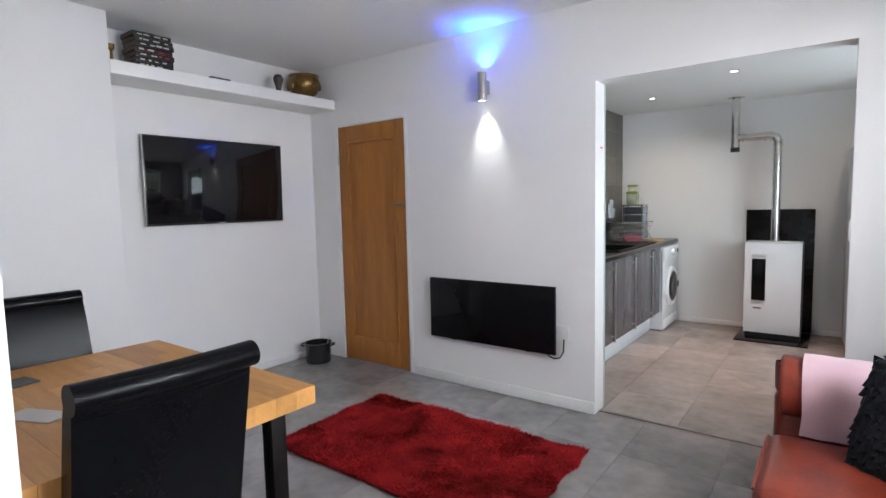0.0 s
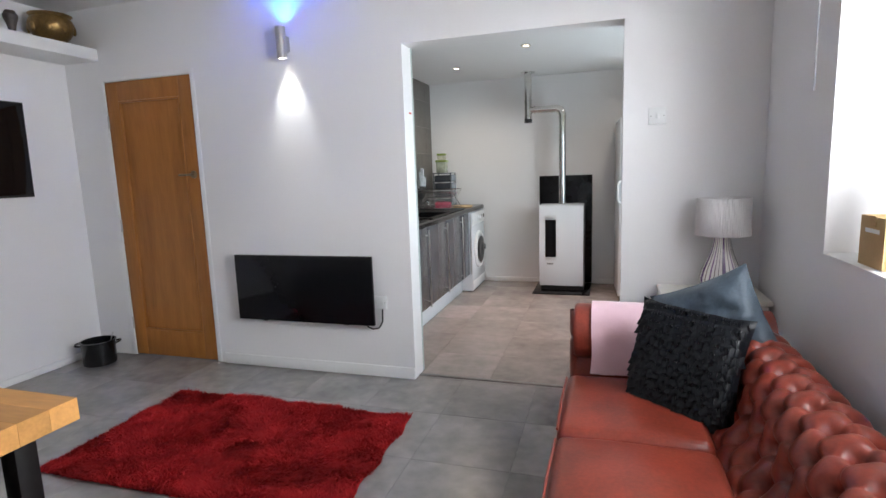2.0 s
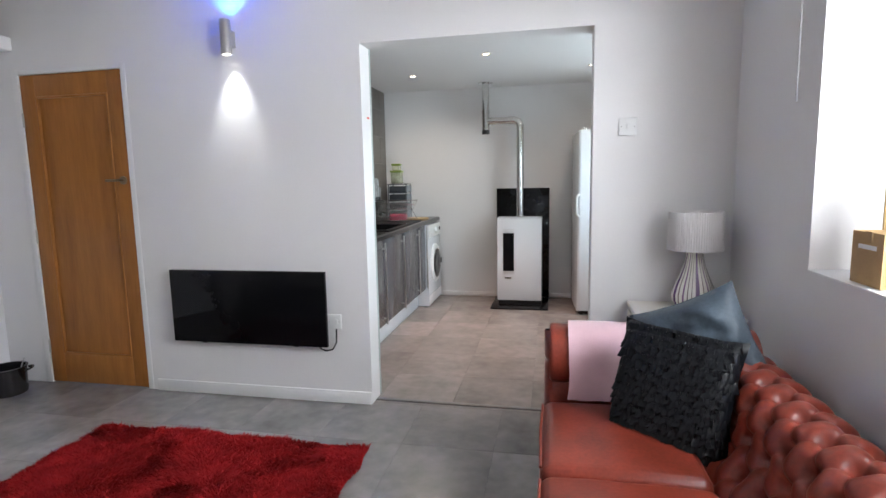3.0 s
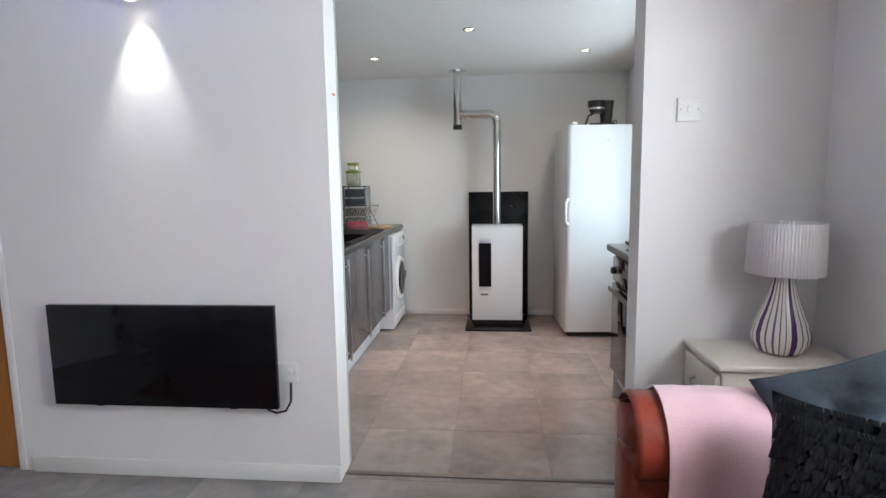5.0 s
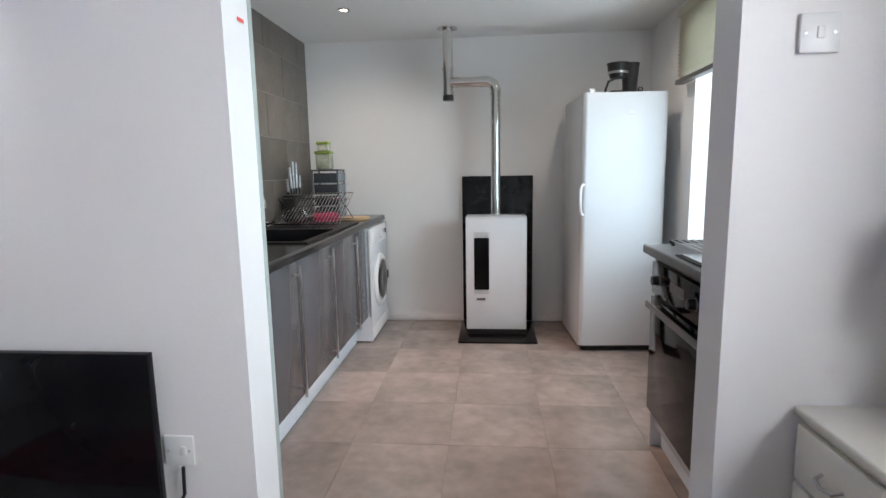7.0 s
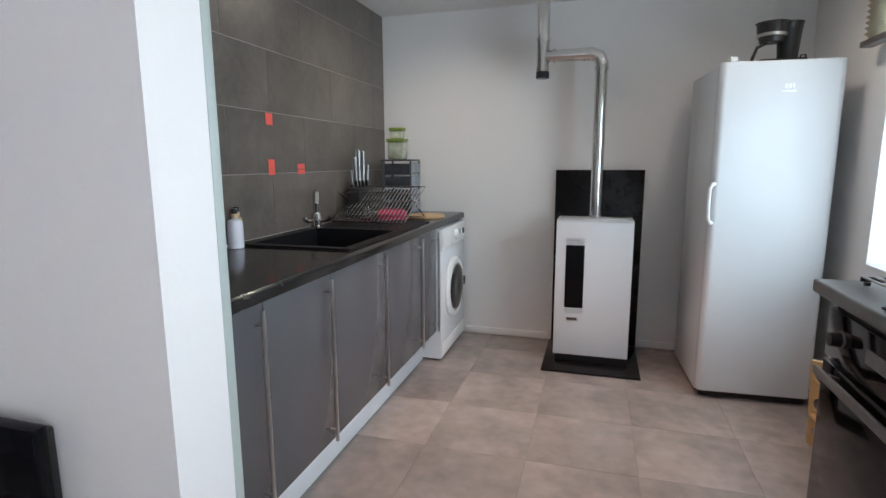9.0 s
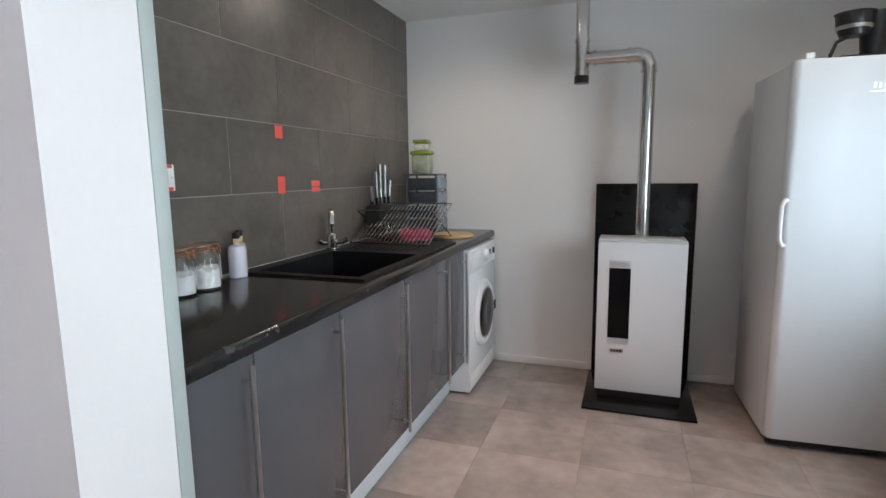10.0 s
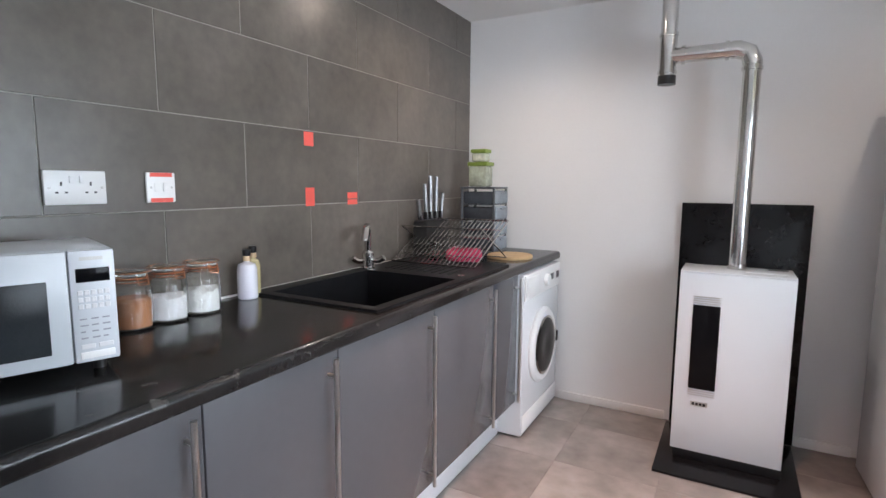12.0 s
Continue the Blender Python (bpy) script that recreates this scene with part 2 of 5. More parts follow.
setting("wall_hall_side", box(-1.8, -1.7, 0.5, BACKY - 0.12, 0, LCEIL), WALL, "plain white hall side wall", "wall")
setting("wall_kitchen_end", box(KX - 0.1, RX, KY, KY + 0.12, 0, KCEIL), WALL, "white painted kitchen end wall", "wall")
kitchen_wall = setting("wall_kitchen_side", box(KX - 0.1, KX - 0.003, PY1, KY, 0, KCEIL), WGROUT, "kitchen wall clad in charcoal tiles with pale grout", "wall")
setting("ceiling", box(TVX - 0.15, RX + 0.3, 0.5, PY1, LCEIL, LCEIL + 0.1), CEIL, "white painted living room ceiling", "ceiling")
setting("ceiling_kitchen", box(KX - 0.1, RX + 0.3, PY1, KY + 0.12, KCEIL, KCEIL + 0.33), CEIL, "white painted kitchen ceiling", "ceiling")

# skirting boards
def skirting(x0, x1, y0, y1, h, mat=TRIM):
    bm = box(x0, x1, y0, y1, 0, h, 0.004)
    return setting("baseboard", bm, mat, "low white painted skirting board", "baseboard")


skirting(-3.10, OX0, PY0 - 0.014, PY0 - 0.001, 0.075)
skirting(TVX + 0.001, TVX + 0.014, BREASTY, PY0 - 0.002, 0.05)
skirting(-1.86, -1.26, KY - 0.014, KY - 0.001, 0.05)
skirting(-0.66, -0.43, KY - 0.014, KY - 0.001, 0.05)

# metal edge bead on the kitchen side of the opening
setting("trim_bead", box(OX0 - 0.020, OX0 + 0.001, PY1 + 0.001, PY1 + 0.027, 0, KCEIL - 0.005, 0.003), material("pale_green_bead", (0.40, 0.45, 0.43), 0.4, var=0.03), "pale grey-green edge bead down the opening", "trim")
setting("trim_threshold", box(OX0, OX1, 5.200, 5.230, -0.004, 0.006, 0.003), DULLMETAL, "dull metal threshold strip across the opening", "trim")

# ---- windows ----
def window(name, y0, y1, z0, z1, mullions, label):
    w = thing(name, (RX + 0.29, 0, 0), label, "window", kind="structure")
    f = 0.055
    for a, b, c, d in ((y0, y1, z0, z0 + f), (y0, y1, z1 - f, z1), (y0, y0 + f, z0 + f, z1 - f), (y1 - f, y1, z0 + f, z1 - f)):
        part("window_frame", box(0, 0.06, a, b, c, d, 0.006), WHITEPLASTIC, w)
    for y in mullions:
        part("mullion", box(0, 0.06, y - f / 2, y + f / 2, z0 + f, z1 - f, 0.006), WHITEPLASTIC, w)
    edges = [y0 + f] + [v for y in mullions for v in (y - f / 2, y + f / 2)] + [y1 - f]
    for a, b in zip(edges[::2], edges[1::2]):
        pane = part("pane", box(0.026, 0.034, a, b, z0 + f, z1 - f), PANE, w)
        pane.visible_shadow = False
    return w


w1 = window("window_1", 2.60, 4.35, 0.955, 2.15, (3.475,), "white framed living room window in a deep reveal")
part("window_sill", box(-0.294, 0.0, 2.602, 4.348, 0.9555, 0.962, 0.002), TRIM, w1, "white painted window sill")
w2 = window("window_2", 5.42, 7.215, 0.79, 2.10, (6.32,), "white framed kitchen window over the hob worktop")
part("window_sill", box(-0.294, 0.0, 5.422, 7.213, 0.7905, 0.797, 0.002), TRIM, w2, "white painted window sill")


# ---- door ----
BRONZE = material("aged_bronze", (0.26, 0.20, 0.13), 0.3, metal=0.9, var=0.2, scale=20, fine=80)


def build_door():
    d = thing("door_1", (DX0, PY0, 0), "closed oak veneer door with one recessed panel and white frame", "door", kind="structure")
    w = DX1 - DX0
    # white lining and architrave
    for a, b, c, e in ((-0.024, 0.022, 0, DZ + 0.018), (w - 0.022, w + 0.014, 0, DZ + 0.018)):
        part("door_frame", box(a, b, -0.003, 0.11, c, e, 0.003), TRIM, d, "white painted door frame")
    part("door_frame", box(0.022, w - 0.022, -0.003, 0.11, DZ - 0.01, DZ + 0.018, 0.003), TRIM, d, "white painted door frame")
    a, b, t = 0.026, w - 0.026, 0.040
    y = 0.004
    part("stile", box(a, a + 0.105, y, y + t, 0.008, DZ - 0.013, 0.003), OAK, d)
    part("stile", box(b - 0.105, b, y, y + t, 0.008, DZ - 0.013, 0.003), OAK, d)
    part("rail", box(a + 0.105, b - 0.105, y, y + t, 0.008, 0.20, 0.003), OAK, d)
    part("rail", box(a + 0.105, b - 0.105, y, y + t, DZ - 0.145, DZ - 0.013, 0.003), OAK, d)
    part("panel", box(a + 0.10, b - 0.10, y + 0.014, y + t - 0.006, 0.19, DZ - 0.135), OAK, d)
    # raised bead round the panel
    for x0, x1, z0, z1 in ((a + 0.105, a + 0.119, 0.20, DZ - 0.145), (b - 0.119, b - 0.105, 0.20, DZ - 0.145),
                           (a + 0.119, b - 0.119, 0.20, 0.214), (a + 0.119, b - 0.119, DZ - 0.159, DZ - 0.145)):
        part("bead", box(x0, x1, y - 0.004, y + 0.016, z0, z1, 0.005), OAK, d)
    hz = 1.332
    h = part("handle", tube([(b - 0.045, y - 0.002, hz), (b - 0.045, y - 0.045, hz), (b - 0.055, y - 0.052, hz), (b - 0.125, y - 0.050, hz)], 0.008), BRONZE, d, "aged bronze lever handle")
    part("rose", lathe([(0.001, 0), (0.026, 0), (0.026, 0.006), (0.020, 0.009), (0.001, 0.009)]), BRONZE, h).matrix_basis = pose(b - 0.045, y, hz, 90, 0, 0)
    for z in (0.25, 0.98, 1.72):
        part("hinge", box(a - 0.012, a + 0.006, y - 0.006, y + 0.004, z - 0.045, z + 0.045, 0.002), STEEL, d)


build_door()

# ---- living room: fixtures on the walls ----
def television():
    t = thing("television", (TVX, 4.222, 1.530), "flat black television hung on the white wall", "television")
    part("back_shell", box(0.004, 0.03, -0.40, 0.40, -0.22, 0.22, 0.01), BLACKPLASTIC, t)
    part("frame", box(0.026, 0.052, -0.546, 0.546, -0.310, 0.310, 0.004), material("silver_edge", (0.45, 0.44, 0.42), 0.35, metal=0.5, var=0.04), t, "thin silver edge")
    part("bezel", box(0.0522, 0.0545, -0.543, 0.543, -0.307, 0.307, 0.001), BLACKPLASTIC, t)
    t.matrix_basis = t.matrix_basis @ pose(0, 0, 0, 0, 1.2, 0)
    part("screen", box(0.0535, 0.057, -0.536, 0.536, -0.292, 0.301, 0.001), SCREEN, t, "glossy black screen")
    part("logo_bar", box(0.055, 0.0565, -0.03, 0.03, -0.305, -0.299), STEEL, t)


def shelf():
    return solo("floating_shelf", box(TVX + 0.001, BREASTX, BREASTY + 0.001, PY0 - 0.001, 2.142, 2.222, 0.003), TRIM,
                "thick white floating shelf across the alcove", "shelf")


def panel_heater():
    h = thing("panel_heater", (-2.398, PY0, 0.574), "black glass electric panel heater on the wall", "heater")
    part("panel", box(-0.498, 0.498, -0.078, -0.052, -0.219, 0.219, 0.003), BLACKGLASS, h)
    part("back_case", box(-0.475, 0.475, -0.052, -0.022, -0.20, 0.20, 0.005), BLACKPLASTIC, h)
    for x in (-0.3, 0.3):
        part("bracket", box(x - 0.02, x + 0.02, -0.022, -0.001, -0.15, 0.15, 0.002), BLACKPLASTIC, h)
        part("foot", box(x - 0.015, x + 0.015, -0.07, -0.03, -0.226, -0.217, 0.002), BLACKPLASTIC, h)
    part("cord", tube([(0.43, -0.04, -0.205), (0.44, -0.045, -0.235), (0.475, -0.045, -0.248), (0.515, -0.04, -0.240), (0.535, -0.03, -0.20), (0.538, -0.03, -0.12)], 0.005, seg=8), BLACKPLASTIC, h, "black power cord")


def face_plate(name, at, turn, w, hgt, label, rockers, sockets=0, screws=True):
    """An electric wall plate; its front looks to -y before the turn."""
    p = thing(name, at, label, "socket" if sockets else "switch", turn)
    part("plate", box(-w / 2, w / 2, -0.011, -0.001, -hgt / 2, hgt / 2, 0.003), WHITEPLASTIC, p)
    for x in rockers:
        part("rocker", box(x - 0.008, x + 0.008, -0.0155, -0.0105, -0.012, 0.014, 0.002) if not sockets else box(x - 0.005, x + 0.005, -0.0155, -0.0105, 0.012, 0.030, 0.0015), WHITEPLASTIC, p)
    if screws:
        for s in (-1, 1):
            b = lathe([(0.001, 0), (0.0035, 0), (0.0035, 0.001), (0.001, 0.0012)], seg=10)
            part("screw", b, STEEL, p).matrix_basis = pose(s * (w / 2 - 0.012), -0.011, 0, 90, 0, 0)
    for i in range(sockets):
        cx = (i - (sockets - 1) / 2) * 0.070
        for dx, dz, a, c in ((0, 0.014, 0.0022, 0.005), (-0.011, -0.008, 0.0035, 0.0022), (0.011, -0.008, 0.0035, 0.0022)):
            part("pin_hole", box(cx + dx - a, cx + dx + a, -0.0116, -0.0106, dz - c - 0.004, dz + c - 0.004), BLACKPLASTIC, p)
    return p


def wall_lamp():
    l = thing("wall_lamp", (-2.42, PY0, 2.10), "brushed steel up-and-down wall lamp, blue above and white below", "wall lamp")
    part("bracket", box(-0.02, 0.02, -0.045, -0.001, -0.045, 0.045, 0.003), STEEL, l)
    r0, r1, n, z0, z1 = 0.026, 0.030, 28, -0.092, 0.092
    b = bmesh.new()
    rings = []
    for r, z in ((r0, z0 + 0.03), (r0, z0), (r1, z0), (r1, z1), (r0, z1), (r0, z1 - 0.03)):
        rings.append([b.verts.new((r * math.cos(2 * math.pi * i / n), -0.065 + r * math.sin(2 * math.pi * i / n), z)) for i in range(n)])
    for p, q in zip(rings, rings[1:]):
        for i in range(n):
            b.faces.new((p[i], p[(i + 1) % n], q[(i + 1) % n], q[i]))
    part("tube", b, STEEL, l)
    part("bulb", lathe([(0.001, 0), (0.024, 0), (0.024, 0.01), (0.001, 0.01)], at=(0, -0.065, -0.066)), glow("white_bulb", (1, 0.98, 0.95), 25), l, "lit white bulb")
    part("bulb", lathe([(0.001, 0), (0.024, 0), (0.024, 0.01), (0.001, 0.01)], at=(0, -0.065, 0.058)), glow("blue_bulb", (0.15, 0.25, 1.0), 25), l, "lit blue bulb")


television()
shelf()
panel_heater()
face_plate("socket_plate", (-1.881, PY0, 0.491), 0, 0.086, 0.086, "white single socket plate beside the heater", (0.015,), 0)
face_plate("light_switch", (-0.281, PY0, 1.539), 0, 0.086, 0.086, "white light switch plate on the white wall", (0.0,), 0)
wall_lamp()


# ---- living room: furniture ----
def rug():
    x0, x1, y0, y1 = -2.99, -1.50, 3.735, 4.62
    n = 90000
    g = np.random.default_rng(4)
    px, py = g.uniform(x0, x1, n), g.uniform(y0, y1, n)
    px += 0.012 * np.sin(py * 23) * (np.abs(px - (x0 + x1) / 2) / 0.75) ** 6

    def field(cell):
        # smooth random field over the rug, for the way the pile lies
        nx, ny = int((x1 - x0) / cell) + 3, int((y1 - y0) / cell) + 3
        v = g.normal(0, 1, (nx, ny))
        fx, fy = (px - x0) / cell + 0.5, (py - y0) / cell + 0.5
        ix, iy = np.clip(fx.astype(int), 0, nx - 2), np.clip(fy.astype(int), 0, ny - 2)
        tx, ty = np.clip(fx - ix, 0, 1), np.clip(fy - iy, 0, 1)
        tx, ty = tx * tx * (3 - 2 * tx), ty * ty * (3 - 2 * ty)
        low = v[ix, iy] * (1 - tx) + v[ix + 1, iy] * tx
        high = v[ix, iy + 1] * (1 - tx) + v[ix + 1, iy + 1] * tx
        return low * (1 - ty) + high * ty

    lean = np.stack([g.normal(0, 0.009, n) + 0.015 * field(0.15) + 0.006 * field(0.055),
                     g.normal(0, 0.009, n) + 0.015 * field(0.17) + 0.006 * field(0.06)], 1)
    h = np.maximum(0.016, g.uniform(0.025, 0.034, n) + 0.004 * field(0.12))
    ang, wd = g.uniform(0, math.pi, n), g.uniform(0.0022, 0.0042, n)
    wx, wy = np.cos(ang) * wd, np.sin(ang) * wd
    a = np.stack([px - wx, py - wy, np.full(n, 0.006)], 1)
    b = np.stack([px + wx, py + wy, np.full(n, 0.006)], 1)
    c = np.stack([px + wx * 0.9 + lean[:, 0] * 0.5, py + wy * 0.9 + lean[:, 1] * 0.5, h * 0.7], 1)
    d = np.stack([px - wx * 0.9 + lean[:, 0] * 0.5, py - wy * 0.9 + lean[:, 1] * 0.5, h * 0.7], 1)
    e = np.stack([px + lean[:, 0] * 1.3, py + lean[:, 1] * 1.3, h], 1)
    verts = np.stack([a, b, c, d, e], 1).reshape(-1, 3)
    i = np.arange(n) * 5
    faces = np.stack([i, i + 1, i + 2, i + 3], 1).tolist() + np.stack([i + 3, i + 2, i + 4], 1).tolist()
    r = thing("rug", (0, 0, 0), "deep red shaggy rug on the grey tiles", "rug")
    part("backing", box(x0 + 0.01, x1 - 0.01, y0 + 0.01, y1 - 0.01, 0.001, 0.009, 0.003), RUG, r)
    me = bpy.data.meshes.new("pile")
    me.from_pydata(verts.tolist(), [], faces)
    me.materials.append(RUG)
    pile = new("pile", me)
    pile.parent = r
    tagged(pile, kind="stuff")


def dining_table():
    x0, x1, y0, y1, top, th = -2.875, -1.815, 2.30, 3.105, 0.76, 0.058
    t = thing("dining_table", ((x0 + x1) / 2, (y0 + y1) / 2, 0), "oak butcher block dining table with dark legs", "table")
    w, d = (x1 - x0) / 2, (y1 - y0) / 2
    n = 11
    step = 2 * d / n
    for i in range(n):
        a = -d + i * step
        one = -w + (0.18 + 0.2 * ((i * 37) % 10) / 10) * 2 * w
        two = one + (0.30 + 0.12 * ((i * 53) % 10) / 10) * 2 * w
        for p, q in ((-w, one), (one + 0.0003, two), (two + 0.0003, w)):
            part("stave", box(p, q, a, a + step - 0.0003, top - th, top, 0.0007, seg=1), OAKTOP, t)
    for sx in (-1, 1):
        for sy in (-1, 1):
            cx, cy = sx * (w - 0.10), sy * (d - 0.09)
            part("leg", box(cx - 0.027, cx + 0.027, cy - 0.027, cy + 0.027, 0, top - th, 0.004), DARKWOOD, t, "dark stained square leg")
    for sy in (-1, 1):
        part("apron", box(-w + 0.14, w - 0.14, sy * (d - 0.09) - 0.011, sy * (d - 0.09) + 0.011, top - th - 0.075, top - th - 0.001, 0.002), DARKWOOD, t)


def dining_chair(at, turn, label):
    """A high-backed leather chair; the sitter looks to +x before the turn."""
    c = thing("dining_chair", at, label, "chair", turn, "chairs at the dining table")
    c.scale = (1, 0.97, 1.0)
    w = 0.203
    part("seat", box(-0.02, 0.43, -w, w, 0.40, 0.485, 0.025, seg=4), BLACKLEATHER, c)

    def back(u, v):
        # profile from the seat up, over the scroll at the top, and down behind
        s = u * 2 * math.pi
        y = (v - 0.5) * 2 * (w + 0.003 * math.sin(v * math.pi))
        h = (1 - math.cos(s)) / 2
        side = 1 if s < math.pi else -1
        z = 0.40 + 0.548 * h
        lean = -0.02 - 0.105 * h ** 1.3
        thick = 0.028 + 0.004 * math.sin(v * math.pi)
        x = lean + (thick if side > 0 else -thick) * (abs(math.sin(s)) ** 0.25)
        bow = 0.012 * math.cos((v - 0.5) * math.pi)
        return x - bow, y, z

    b = grid_surface(back, 56, 14)
    bmesh.ops.remove_doubles(b, verts=b.verts, dist=0.0004)
    bmesh.ops.holes_fill(b, edges=[e for e in b.edges if e.is_boundary], sides=0)
    part("backrest", b, BLACKLEATHER, c, angle=50)
    roll = grid_surface(lambda u, v: (-0.148 - 0.012 * math.cos((v - 0.5) * math.pi) + 0.036 * math.cos(u * 2 * math.pi), (v - 0.5) * 2 * (w + 0.004),
                                      0.962 + 0.032 * math.sin(u * 2 * math.pi)), 25, 16)
    bmesh.ops.remove_doubles(roll, verts=roll.verts, dist=0.0004)
    bmesh.ops.holes_fill(roll, edges=[e for e in roll.edges if e.is_boundary], sides=0)
    part("scroll_top", roll, BLACKLEATHER, c, angle=50)
    part("seam", tube([(-0.148 - 0.012 * math.cos((k / 12 - 0.5) * math.pi), (k / 12 - 0.5) * 1.94 * w, 0.915 - 0.004 * math.sin(k / 12 * math.pi)) for k in range(13)], 0.003, seg=6), BLACKLEATHER, c)
    for x in (0.0, 0.39):
        for y in (-0.18, 0.18):
            part("leg", box(x - 0.018, x + 0.018, y - 0.018, y + 0.018, 0, 0.402, 0.003), DARKWOOD, c, "dark wooden leg")


rug()
dining_table()
dining_chair((-1.825, 2.60, 0), 180, "black leather scroll-back dining chair with its back to the room")
dining_chair((-2.97, 2.70, 0), 0, "black leather dining chair on the far side of the table")


def chesterfield():
    x0, x1, y0, y1 = -0.665, 0.20, 2.50, 4.60
    s = thing("chesterfield_sofa", (0, 0, 0), "oxblood leather chesterfield sofa with a buttoned back", "sofa")
    ya, yb = y0 + 0.27, y1 - 0.275
    part("base", box(x0 + 0.03, x1 - 0.02, y0 + 0.05, y1 - 0.05, 0.09, 0.30, 0.02), REDLEATHER, s)
    for cx in (x0 + 0.09, x1 - 0.09):
        for cy in (y0 + 0.12, y1 - 0.12):
            part("foot", lathe([(0.018, 0), (0.03, 0.01), (0.036, 0.05), (0.03, 0.095)], seg=18, at=(cx, cy, 0)), DARKWOOD, s, "turned dark wooden foot")
    # three loose seat cushions, softly crowned
    n = 3
    step = (yb - ya) / n
    for i in range(n):
        a, b = ya + i * step + 0.004, ya + (i + 1) * step - 0.004
        m = box(x0 - 0.015, -0.195, a, b, 0.30, 0.45, 0.042, seg=5)
        bmesh.ops.subdivide_edges(m, edges=m.edges, cuts=3, use_grid_fill=True)
        for v in m.verts:
            if v.co.z > 0.40:
                u, w = (v.co.x - x0) / (-0.195 - x0), (v.co.y - a) / (b - a)
                v.co.z += 0.022 * math.sin(math.pi * min(1, max(0, u))) * math.sin(math.pi * min(1, max(0, w))) + 0.004 * noise.noise(v.co * 9)
        cush = part("seat_cushion", m, REDLEATHER, s, angle=60)
        part("piping", tube([(x0 - 0.012, a + 0.03, 0.436), (x0 - 0.016, (a + b) / 2, 0.438), (x0 - 0.012, b - 0.03, 0.436)], 0.005, seg=6), REDLEATHER, cush)

    # buttoned back: a padded face that rolls over at the top
    pitch, rise, roll = 0.122, 0.086, 0.112

    def outline(v):
        # from the seat up the inside and over the roll to the back
        face = 0.36
        if v < face:
            k = v / face
            slope = 0.165 * math.cos(k * math.pi / 2)
            return Vector((-0.198 + 0.105 * math.sin(k * math.pi / 2), 0, 0.396 + 0.165 * k)), Vector((-0.165, 0, slope)).normalized()
        a = (v - face) / (1 - face) * radians(195)
        d = Vector((-math.cos(a), 0, math.sin(a)))
        return Vector((-0.093 + roll, 0, 0.561)) + d * roll, d

    def along(v):
        # length from the seat, for the face and then for the roll
        return v / 0.36 * 0.20 if v < 0.36 else 0.20 + (v - 0.36) / 0.64 * 0.381

    def back_at(q):
        return q / 0.20 * 0.36 if q < 0.20 else 0.36 + (q - 0.20) / 0.381 * 0.64

    def tuft(l, v):
        # diamonds: dimples where buttons sit, folds between them
        row = along(v) / rise
        best = 9.0
        for r in (math.floor(row), math.floor(row) + 1):
            off = 0.5 if r % 2 else 0.0
            k = round(l / pitch - off)
            du, dv = (l / pitch - off - k), (row - r)
            best = min(best, math.hypot(du * pitch, dv * rise))
        p, q2 = l / pitch + row / 2, l / pitch - row / 2
        puff = (abs(math.sin(math.pi * p)) * abs(math.sin(math.pi * q2))) ** 0.4
        return 0.015 * puff + 0.050 * (1 - math.exp(-(best / 0.022) ** 2)) - 0.054

    def back(u, v):
        y = ya - 0.16 + u * (yb - ya + 0.32)
        p, d = outline(v)
        fade = min(1, v / 0.06) * min(1, (1 - v) / 0.15)
        p = p + d * (tuft(y, v) * max(0, fade))
        return p.x, y, p.z

    b = grid_surface(back, 460, 110)
    part("backrest", b, REDLEATHER, s, "deep buttoned leather backrest", angle=80)
    part("back_panel", box(0.06, x1 - 0.03, y0 + 0.06, y1 - 0.06, 0.25, 0.56, 0.02), REDLEATHER, s)
    for r in range(0, 7):
        v = back_at(r * rise)
        if not 0.08 < v < 0.9:
            continue
        off = 0.5 if r % 2 else 0.0
        k = math.ceil((ya - 0.1) / pitch - off)
        while (k + off) * pitch < yb + 0.1:
            y = (k + off) * pitch
            p, d = outline(v)
            q = p + d * -0.050
            bb = bmesh.new()
            bmesh.ops.create_uvsphere(bb, u_segments=10, v_segments=6, radius=0.011, matrix=Matrix.Translation((q.x, y, q.z)))
            part("button", bb, REDLEATHER, s)
            k += 1

    # rolled arms, with a scroll front
    for side, ym in ((1, y1 - 0.15), (-1, y0 + 0.15)):
        prof = []
        for k in range(41):
            a = -math.pi * 0.30 + (math.pi * 1.62) * k / 40
            prof.append((math.cos(a) * 0.118, 0.592 + 0.118 * math.sin(a)))
        m = bmesh.new()
        loops = []
        base = [(0.10, 0.10), (0.10, 0.40)] + prof + [(-0.095, 0.40), (-0.095, 0.10)]
        xs = [x0 + 0.045, x0 + 0.012, x0 + 0.02, x0 + 0.03] + [x0 + 0.06 + 0.05 * k for k in range(15)]
        for j, x in enumerate(xs):
            shrink = (0.84, 0.93, 1.0, 1.0)[j] if j < 4 else 1.0
            ring = []
            for (dy, z) in base:
                zc, yc = (0.40, 0) if z <= 0.40 else (0.592, 0)
                puff = 0.006 * math.cos((x - x0) / 0.145 * 2 * math.pi) if z > 0.45 and j > 4 else 0
                ring.append(m.verts.new((x, ym + side * (dy * shrink * (1 + puff)), zc + (z - zc) * (shrink if z > 0.4 else 1) * (1 + puff))))
            loops.append(ring)
        for p, q in zip(loops, loops[1:]):
            for i in range(len(base) - 1):
                m.faces.new((p[i], p[i + 1], q[i + 1], q[i]))
            m.faces.new((p[-1], p[0], q[0], q[-1]))
        m.faces.new(loops[0])
        m.faces.new(list(reversed(loops[-1])))
        arm = part("arm", m, REDLEATHER, s, "rolled leather arm", angle=55)

